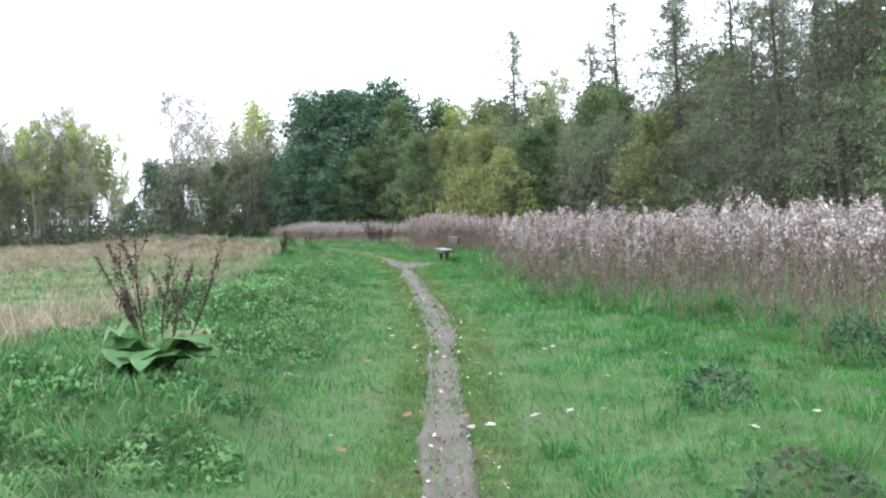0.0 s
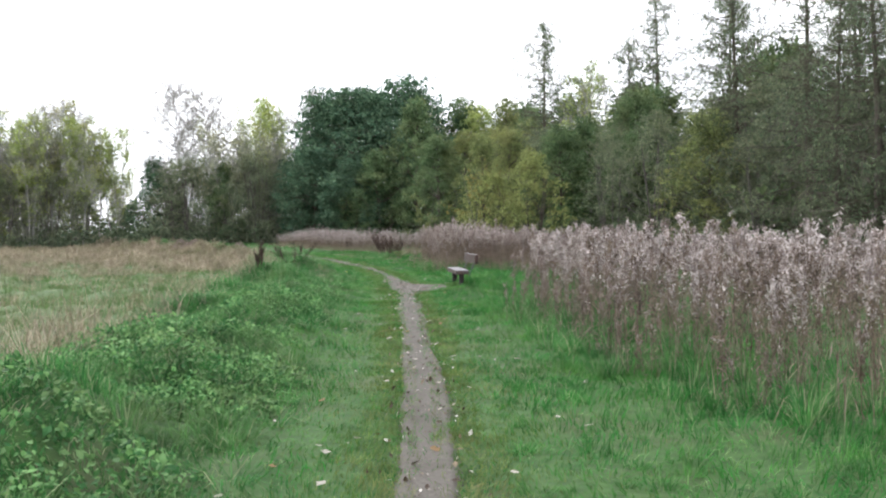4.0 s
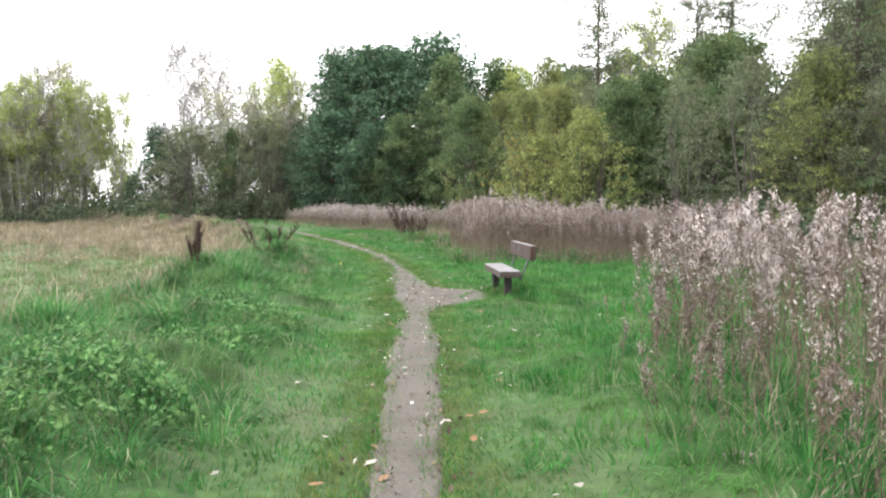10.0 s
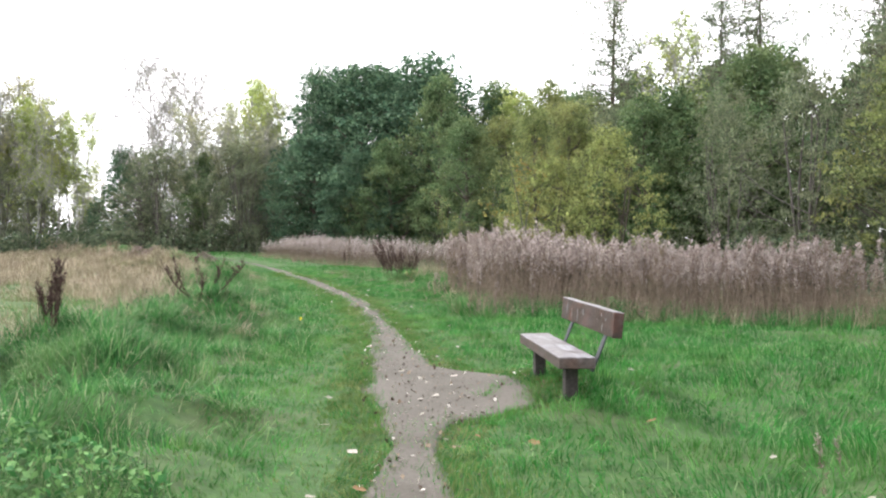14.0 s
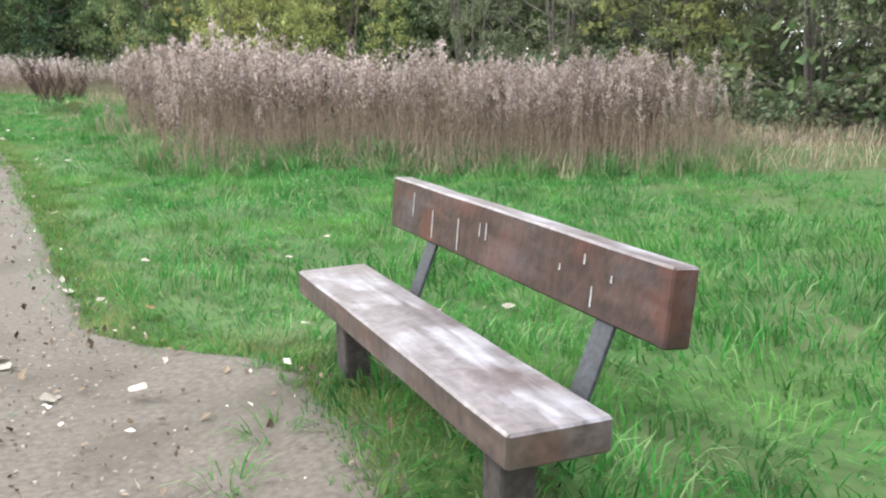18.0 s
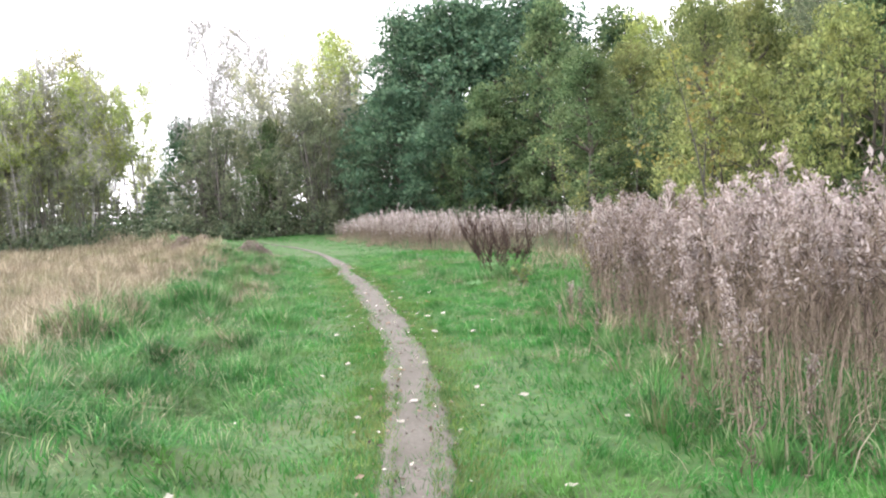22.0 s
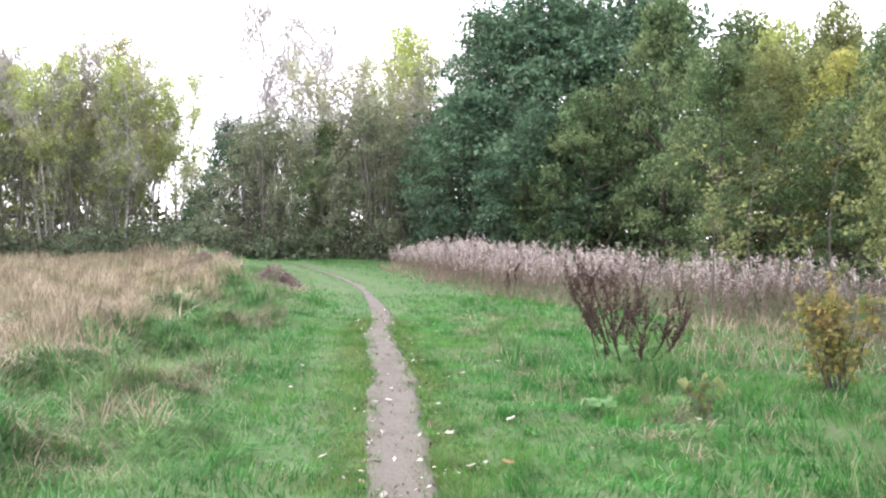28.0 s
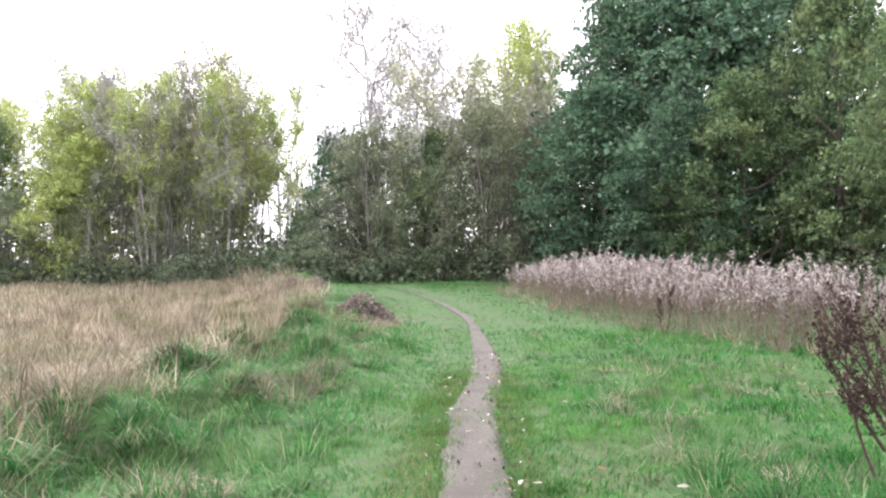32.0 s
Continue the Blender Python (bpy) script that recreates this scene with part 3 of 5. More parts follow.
tussocks("grass_tussocks", 2100, -4.0, -1.2, 3.0, 60.0, 48, 0.30, M_TALLGRASS, "arching tussocks of long green grass on the verge", 81, lean=1.7)
tussocks("edge_tussocks", 1000, -4.3, -2.5, 20.0, 64.0, 70, 0.42, M_TALLGRASS, "lumpy overhanging tussocks along the field's edge", 87, lean=1.8)
tussocks("grass_tussocks", 2600, 0.6, 5.0, 3.0, 58.0, 40, 0.16, M_GRASS, "tufts of bright green grass beside the path", 82, lean=1.5)
tussocks("dry_tussocks", 260, -4.2, -2.0, 33.0, 45.0, 40, 0.30, M_STRAWBLADE, "flattened dry buff tussocks among the verge grass", 83, lean=1.9)
tussocks("field_tussocks", 420, -13.0, -4.2, 5.0, 18.0, 48, 0.52, M_STRAWBLADE, "clumps of long dry grass in the field", 85, lean=1.0)
tussocks("field_tussocks", 160, -14.0, -4.8, 18.0, 42.0, 44, 0.40, M_STRAWBLADE, "clumps of long dry grass in the field", 95, lean=1.1)
tussocks("field_tussocks", 1500, -18.0, -4.2, 43.0, 70.0, 46, 0.58, M_STRAWBLADE, "clumps of long dry grass in the field", 96, lean=1.2)
tussocks("dry_tussocks", 520, -4.4, -1.9, 44.0, 64.0, 44, 0.32, M_STRAWBLADE, "flattened dry buff tussocks among the verge grass", 89, lean=1.9)
tussocks("dry_tussocks", 300, 1.3, 5.0, 38.0, 58.0, 30, 0.22, M_STRAWBLADE, "small dry buff tufts among the green grass", 90, lean=1.5)
tussocks("dry_tussocks", 800, -5.2, -3.7, 5.0, 66.0, 44, 0.40, M_STRAWBLADE, "long dry grass hanging along the bank above the field", 88, lean=1.0)
tussocks("field_tussocks", 420, -14.0, -5.6, 13.0, 42.0, 36, 0.30, M_FIELDGREEN, "clumps of dull green grass in the field", 86)
tussocks("grass_tussocks", 420, 4.0, 8.5, 26.0, 36.0, 34, 0.13, M_GRASS, "tufts of bright green grass behind the bench", 84, lean=1.5)

def foot_tufts(name, poly, count, mat, label, seed, size):
    r = np.random.default_rng(seed)
    P = np.array(poly)
    x, y = r.uniform(P[:, 0].min() - 0.6, P[:, 0].max(), count * 4), r.uniform(P[:, 1].min() - 1.0, P[:, 1].max(), count * 4)
    ok = in_poly(x, y + 0.6, poly) & ~in_poly(x, y - 1.4, poly) | in_poly(x + 0.5, y, poly) & ~in_poly(x - 0.9, y, poly)
    x, y = x[ok][:count], y[ok][:count]
    k = np.repeat(np.arange(len(x)), 30)
    ang = r.uniform(0, 2 * np.pi, len(k))
    s = size * r.uniform(0.5, 1.3, len(x))
    V, T = blades(r, x[k] + np.cos(ang) * 0.1 * r.random(len(k)), y[k] + np.sin(ang) * 0.1 * r.random(len(k)), s[k] * r.uniform(0.5, 1.1, len(k)), 0.010, lean=0.9, outward=ang)
    return tagged(new(name, mesh_np(name, V, T, [mat])), label, "grass", kind="stuff")


foot_tufts("grass_tussocks", STAND_B, 420, M_TALLGRASS, "green tufts at the feet of the willowherb", 91, 0.36)
foot_tufts("dry_tussocks", STAND_B, 120, M_STRAWBLADE, "dry buff tufts at the feet of the willowherb", 92, 0.36)
foot_tufts("grass_tussocks", STAND_A, 420, M_TALLGRASS, "green tufts at the feet of the willowherb", 93, 0.34)
foot_tufts("grass_tussocks", [(-4.6, 49.9), (-3.0, 49.9), (-2.9, 50.9), (-4.7, 50.9)], 60, M_TALLGRASS, "long green grass round the dead dock", 97, 0.42)
foot_tufts("dry_tussocks", STAND_C, 200, M_STRAWBLADE, "dry buff tufts at the feet of the willowherb", 94, 0.36)

# very short turf beside the path
n = 170000
y = rng.uniform(3, 56, n)
side = rng.choice([-1, 1], n)
w = np.interp(y, WY, WX)
d = side * (w - 0.08 + rng.exponential(0.55, n)) + np.where(side > 0, worn(y), 0)
x = centre(y) + d
d = offset(x, y)
keep = ~bare(x, y, d) & (np.abs(d) < 2.2)
x, y = x[keep], y[keep]
V, T = blades(rng, x, y, rng.uniform(0.02, 0.07, len(x)), 0.011, lean=0.9, three=False)
tagged(new("short_turf", mesh_np("short_turf", V, T, [M_TRODDEN])), "trodden short turf along the path's edges", "grass", kind="stuff")

# fine soft turf round the bench and along both sides
n = 150000
y = np.where(rng.random(n) < 0.62, rng.uniform(22, 37, n), rng.uniform(38, 57, n))
d = np.where(y < 37.5, rng.uniform(-1.8, 6.0, n), rng.uniform(-1.8, 2.8, n))
x = centre(y) + d
d = offset(x, y)
keep = ~bare(x, y, d) & ~in_poly(x, y, STAND_A) & ~in_poly(x, y, STAND_B)
x, y = x[keep], y[keep]
V, T = blades(rng, x, y, rng.uniform(0.04, 0.12, len(x)) * (0.6 + 0.7 * vnoise(x / 0.4, y / 0.4, 77)), 0.007, lean=1.3, three=False)
tagged(new("fine_turf", mesh_np("fine_turf", V, T, [M_GRASS])), "fine soft green turf round the bench", "grass", kind="stuff")

# ragged little tufts that creep over the path's edges
n = 2000
ty = rng.uniform(3, 56, n)
sd = rng.choice([-1, 1], n)
td = np.maximum(np.interp(ty, WY, WX), 0.06) + np.where(sd > 0, worn(ty), 0) + rng.normal(0, 0.05, n)
k = np.repeat(np.arange(n), 16)
ang = rng.uniform(0, 2 * np.pi, len(k))
rad = 0.05 * np.sqrt(rng.random(len(k)))
x, y = (centre(ty) + sd * td)[k] + np.cos(ang) * rad, ty[k] + np.sin(ang) * rad * 1.5
V, T = blades(rng, x, y, rng.uniform(0.025, 0.08, len(k)), 0.008, lean=1.2, three=False, outward=ang)
tagged(new("edge_tufts", mesh_np("edge_tufts", V, T, [M_GRASS])), "ragged tufts of grass creeping over the path's edges", "grass", kind="stuff")

# far and outlying green grass
n = 60000
y = rng.uniform(50, 88, n)
d = rng.uniform(-5.2, 5.5, n)
x = centre(y) + d * 1.1
d = offset(x, y)
keep = ~bare(x, y, d) & (d > -5.0)
x, y, d = x[keep], y[keep], d[keep]
V, T = blades(rng, x, y, rng.uniform(0.05, 0.15, len(x)) * (0.35 + 0.65 * smooth(np.abs(d), 0.3, 1.4)), 0.020, lean=1.2, three=False)
tagged(new("far_grass", mesh_np("far_grass", V, T, [M_GRASS])), "mown green grass along the far bend of the path", "grass", kind="stuff")

# straw field: tall dead grass, greener where it is grazed short
n = 150000
d = -2.9 - rng.exponential(12, n)
y = rng.uniform(3, 92, n)
x = centre(y) + d
d = offset(x, y)
keep = (d < 0.35 - field_edge(y) - 0.8 * rng.random(n) + 1.0 * (vnoise(x / 1.5, y / 1.5, 8) - 0.5)) & (x > -75)
x, y, d = x[keep], y[keep], d[keep]
straw = np.clip(smooth(y + 0.9 * (x + 10) + 9 * (vnoise(x / 4, y / 4, 24) - 0.5), 38, 51) + (1 - smooth(y, 14, 20)) + 0.35 * smooth(vnoise(x / 2.2, y / 2.2, 21), 0.55, 0.8) + 0.75 * smooth(d, -5.6, -4.3) - 0.35 * smooth(vnoise(x / 3, y / 3, 22), 0.55, 0.75), 0.08, 1)
is_straw = rng.random(len(x)) < straw
clump = 0.3 + 0.8 * vnoise(x / 0.7, y / 0.7, 23) + 0.8 * vnoise(x / 2.5, y / 2.5, 25)
length = np.where(is_straw, (0.2 + 0.24 * clump * np.clip(straw, 0.4, 1)) * (1 + 0.5 * (1 - smooth(y, 16, 26))), 0.10 + 0.1 * clump) * rng.uniform(0.6, 1.3, len(x))
for name, sel, mat, label in (("straw_grass", is_straw, M_STRAWBLADE, "tall dry straw-coloured grass of the field"), ("field_grass", ~is_straw, M_FIELDGREEN, "short dull green field grass")):
    far = sel & ((y > 62) | (d < -14))
    close = sel & ~far
    V, T = blades(rng, x[close], y[close], length[close], 0.007 + 0.0003 * y[close], lean=0.95)
    V2, T2 = blades(rng, x[far], y[far], length[far], 0.016 + 0.0003 * y[far] + 0.0002 * np.abs(x[far]), lean=0.5, three=False)
    V, T = np.concatenate([V, V2]), np.concatenate([T, T2 + len(V)])
    tagged(new(name, mesh_np(name, V, T, [mat])), label, "grass", kind="stuff")

# dry grass at the feet of the willowherb
pts = []
for poly, count in ((STAND_A, 2500), (STAND_B, 9000), (STAND_C, 9000)):
    P = np.array(poly)
    sx, sy = rng.uniform(P[:, 0].min() - 0.8, P[:, 0].max() + 1.5, count), rng.uniform(P[:, 1].min() - 1.0, P[:, 1].max() + 0.5, count)
    ok = in_poly(sx + rng.normal(0, 0.3, count), sy + rng.uniform(-0.2, 0.8, count), poly)
    pts.append(np.stack([sx[ok], sy[ok]], 1))
n = 3000
pts.append(np.stack([rng.uniform(5.0, 10.5, n), rng.uniform(34.5, 41, n)], 1))
n = 1800
pts.append(np.stack([rng.uniform(-3.2, 1.0, n), rng.uniform(50.5, 57.5, n)], 1))
pts = np.concatenate(pts)
V, T = blades(rng, pts[:, 0], pts[:, 1], rng.uniform(0.12, 0.6, len(pts)) ** 1.2, 0.009 + 0.0001 * pts[:, 1], lean=1.0)
stalks = []
for poly, count in ((STAND_A, 2500), (STAND_B, 8000), (STAND_C, 2500)):
    P = np.array(poly)
    sx, sy = rng.uniform(P[:, 0].min(), P[:, 0].max(), count), rng.uniform(P[:, 1].min() - 0.3, P[:, 1].max(), count)
    ok = in_poly(sx, sy + rng.uniform(0, 0.4, count), poly)
    stalks.append(np.stack([sx[ok], sy[ok]], 1))
stalks = np.concatenate(stalks)
VS, TS = blades(rng, stalks[:, 0], stalks[:, 1], rng.uniform(0.3, 1.1, len(stalks)), 0.007, lean=0.35)
tagged(new("dead_stalks", mesh_np("dead_stalks", VS, TS, [M_HSTEM])), "upright dead brown stalks among the willowherb", "stalks", kind="stuff")
tagged(new("dry_grass", mesh_np("dry_grass", V, T, [M_STRAWBLADE])), "dry buff grass at the feet of the willowherb", "grass", kind="stuff")


# ---- willowherb gone to seed ----
def herb(seed, fluffy=1.0, h=1.4, fine=1.0, leafy=24):
    """One dead willowherb: stem, withered leaves, side sprays with seed fluff."""
    r = np.random.default_rng(seed)
    P = np.stack([np.cumsum(r.normal(0, 0.012, 5)), np.cumsum(r.normal(0, 0.012, 5)), np.linspace(0, h, 5)], 1)
    out = [tube(P, np.linspace(0.0048, 0.0022, 5), 3, 0)]
    k = leafy if fine >= 1 else 14
    zs = r.uniform(0.1, 0.85, k) * h
    C = np.stack([np.interp(zs, P[:, 2], P[:, 0]), np.interp(zs, P[:, 2], P[:, 1]), zs], 1) + r.normal(0, 0.035, (k, 3))
    out.append(leaves(r, C, 0.09 if fine >= 1 else 0.13, 0.12, droop=0.8, mat=1))
    top = []
    per, sprays = (22, 14) if fine >= 1 else (9, 11)
    for i in range(sprays):
        z0 = h * (0.45 + 0.55 * r.random() ** 0.75)
        a = r.uniform(0, 2 * np.pi)
        q = np.array([np.interp(z0, P[:, 2], P[:, 0]), np.interp(z0, P[:, 2], P[:, 1]), z0])
        e = q + np.array([np.cos(a) * 0.085, np.sin(a) * 0.085, 0.20]) * r.uniform(0.35, 1.25) * (1.25 - 0.6 * (z0 / h))
        if fine >= 1:
            out.append(tube([q, e], [0.0025, 0.0012], 3, 3))
        top.append(q + (e - q) * r.uniform(0.2, 1.1, (per, 1)) + r.normal(0, 0.017, (per, 3)))
    top = np.concatenate(top)
    f = r.random(len(top)) < fluffy * (0.06 + 0.94 * smooth(top[:, 2] / h, 0.48, 0.92))
    s = 1.6 if fine < 1 else 1.0
    out.append(leaves(r, top[f], 0.033 * s, 0.38, droop=-0.6, mat=2, jitter=0.4))
    out.append(leaves(r, top[~f][::2], 0.070 * s, 0.11, droop=-0.3, mat=1))
    return join(out)


def scatter(protos, X, Y, r, lo=0.75, hi=1.15, lean=0.06):
    """All the plants of one stand as arrays."""
    pieces = []
    pick = np.floor(np.clip(vnoise(X / 0.8, Y / 0.8, 56) * 0.9 + r.normal(0, 0.22, len(X)), 0, 0.999) * len(protos)).astype(int)
    Z = ground_h(X, Y)
    for k, (V, T, M) in enumerate(protos):
        s = np.flatnonzero(pick == k)
        if not len(s):
            continue
        a = r.uniform(0, 2 * np.pi, len(s))
        sc = r.uniform(lo, hi, len(s)) * (0.72 + 0.2 * vnoise(X[s] / 1.3, Y[s] / 1.3, 55) + 0.34 * vnoise(X[s] / 0.35, Y[s] / 0.35, 57) + 0.1 * (r.random(len(s)) < 0.06))
        sc = sc * (1 - 0.13 * smooth(X[s], 1.5, 4.5) * (Y[s] > 30)) * (1 - 0.4 * smooth(-X[s], 10.5, 14.5))
        ca, sa = np.cos(a)[:, None] * sc[:, None], np.sin(a)[:, None] * sc[:, None]
        lx, ly = r.normal(0, lean, (len(s), 1)), r.normal(0, lean, (len(s), 1))
        vz = V[None, :, 2] * sc[:, None]
        vx = V[None, :, 0] * ca - V[None, :, 1] * sa + lx * vz + X[s][:, None]
        vy = V[None, :, 0] * sa + V[None, :, 1] * ca + ly * vz + Y[s][:, None]
        W = np.stack([vx, vy, vz + Z[s][:, None] - 0.01], 2).reshape(-1, 3)
        TT = (T[None] + (np.arange(len(s)) * len(V))[:, None, None]).reshape(-1, 3)
        pieces.append((W, TT, np.tile(M, len(s))))
    return join(pieces)


HERBS = [herb(s, f, h) for s, f, h in ((1, 1.0, 1.5), (2, 0.8, 1.4), (3, 0.45, 1.35), (4, 0.2, 1.3), (5, 0.5, 1.45), (6, 0.9, 1.35))]
FAR_HERBS = [herb(s, f, h, 0.5) for s, f, h in ((1, 1.0, 1.5), (2, 0.8, 1.4), (3, 0.6, 1.35), (4, 0.3, 1.3), (5, 0.7, 1.45), (6, 1.0, 1.35))]
for name, poly, count, seed, lo, hi, label in (
        ("willowherb_stand", STAND_A, 1250, 31, 0.72, 0.98, "tall brown willowherb gone to pale fluffy seed beside the path"),
        ("willowherb_stand", STAND_B, 1700, 32, 0.74, 1.0, "dense pinkish-brown willowherb stand behind the bench"),
        ("willowherb_stand", STAND_C, 2100, 33, 0.48, 0.84, "far pale pinkish willowherb stand at the bend")):
    r = np.random.default_rng(seed)
    P = np.array(poly)
    X, Y = r.uniform(P[:, 0].min(), P[:, 0].max(), count * 6), r.uniform(P[:, 1].min(), P[:, 1].max(), count * 6)
    ok = in_poly(X, Y, poly)
    ok &= r.random(len(X)) < 0.05 + 1.3 * vnoise(X / 0.6, Y / 0.6, seed) * (0.5 + vnoise(X / 2.1, Y / 2.1, seed + 9))
    X, Y = X[ok][:count] + r.normal(0, 0.2, len(X[ok][:count])), Y[ok][:count] + r.normal(0, 0.2, len(X[ok][:count]))
    near = np.zeros(len(X), bool) if seed == 33 else (X < 4.0 if seed == 31 else (Y < 37.0 + 0.25 * np.abs(X - 3)) | (X < -0.3))
    V, T, M = join([scatter(H, X[s], Y[s], r, lo, hi) for H, s in ((HERBS, near), (FAR_HERBS, ~near)) if s.any()])
    tagged(new(name, mesh_np(name, V, T, [M_HSTEMDARK if seed == 31 else M_HSTEM, M_HLEAF, M_FLUFF if seed == 32 else M_FLUFFPALE, M_HSTEM], M)), label, "willowherb", kind="stuff")


r = np.random.default_rng(37)
X = np.concatenate([r.normal(cx, 0.16, 6) for cx in (1.3, 1.2, 1.5, 1.75, 2.0, 2.6, 3.3, 3.6, 3.7)])
Y = np.concatenate([r.normal(cy, 0.3, 6) for cy in (21.2, 19.6, 18.0, 16.6, 15.0, 13.4, 12.0, 10.2, 8.8)])
V, T, M = scatter([herb(s, 0.4, 1.2, leafy=36) for s in (25, 26, 27)], X, Y, r, 0.4, 0.9, 0.1)
tagged(new("willowherb_fringe", mesh_np("willowherb_fringe", V, T, [M_HSTEMDARK, M_HLEAF, M_FLUFF, M_HSTEMDARK], M)), "brown withered willowherb clumps along the stand's front", "willowherb", kind="stuff")


def split_thing(name, arrays, mats, names, m, label, category, group=""):
    """A thing whose pieces of each material are a part of their own."""
    V, T, M = arrays
    top = root(name, m, label, category, group)
    for k, (mat, nm) in enumerate(zip(mats, names)):
        t = T[M == k]
        if len(t):
            u, inv = np.unique(t, return_inverse=True)
            part(nm, mesh_np(nm, V[u], inv.reshape(-1, 3), [mat]), top)
    return top


# loose willowherb plants at the edges of the stands
loose = [(1.75, 24.3, 0.85), (1.65, 22.5, 0.85), (1.9, 23.6, 0.95), (1.45, 24.4, 0.4), (1.25, 25.2, 0.35), (1.75, 24.9, 0.45), (1.52, 25.7, 0.3), (1.9, 24.2, 0.8), (1.75, 18.6, 0.9), (1.35, 20.6, 0.8), (1.2, 21.8, 0.9), (1.55, 16.8, 0.8), (1.75, 15.6, 0.7), (1.45, 22.6, 0.6), (1.0, 22.3, 0.5),
         (-0.8, 36.2, 0.8), (-0.5, 36.4, 0.6), (-0.95, 38.2, 0.9), (-1.3, 41.6, 0.8), (-1.5, 42.4, 0.9), (-1.0, 37.4, 0.7), (2.3, 13.3, 0.8), (3.1, 12.6, 0.9), (3.5, 9.9, 0.7), (-1.9, 42.0, 0.5), (-2.0, 41.3, 0.4), (-1.75, 41.7, 0.6), (-1.6, 40.6, 0.4), (-0.9, 37.8, 0.8), (-1.55, 43.6, 0.9), (-1.9, 42.6, 0.6), (0.2, 36.5, 0.7)]
made = []
for k, h in enumerate([herb(21, 0.6, 1.25, leafy=50), herb(22, 0.4, 1.0, leafy=50), herb(23, 0.3, 0.8, leafy=40), herb(24, 0.55, 1.2, leafy=60)]):
    x, y, size = loose[k]
    made.append(split_thing("willowherb", h, [M_HSTEMDARK, M_HLEAF, M_FLUFF, M_HSTEMDARK], ("stem", "withered_foliage", "seed_head", "side_branches"), pose(x, y, gz(x, y) - 0.01, 0, 0, 40 * k) @ Matrix.Scale(size, 4), "single dead willowherb stem with fluffy seeds in the grass", "willowherb", "loose willowherb"))
r = np.random.default_rng(5)
for k, (x, y, s) in enumerate(loose[4:]):
    ob = copy_thing(made[k % 4], pose(x, y, gz(x, y) - 0.01, r.uniform(-6, 6), r.uniform(-6, 6), r.uniform(0, 360)))
    ob.scale = (s, s, s)


# ---- trees ----


def bend(r, p, q, k=5, amount=0.08):
    t = np.linspace(0, 1, k)[:, None]
    L = np.linalg.norm(q - p)
    mid = r.normal(0, amount * L, 3)
    return p + (q - p) * t + mid * (np.sin(t * np.pi)) + np.array([0, 0, -0.06 * L]) * np.sin(t * np.pi)


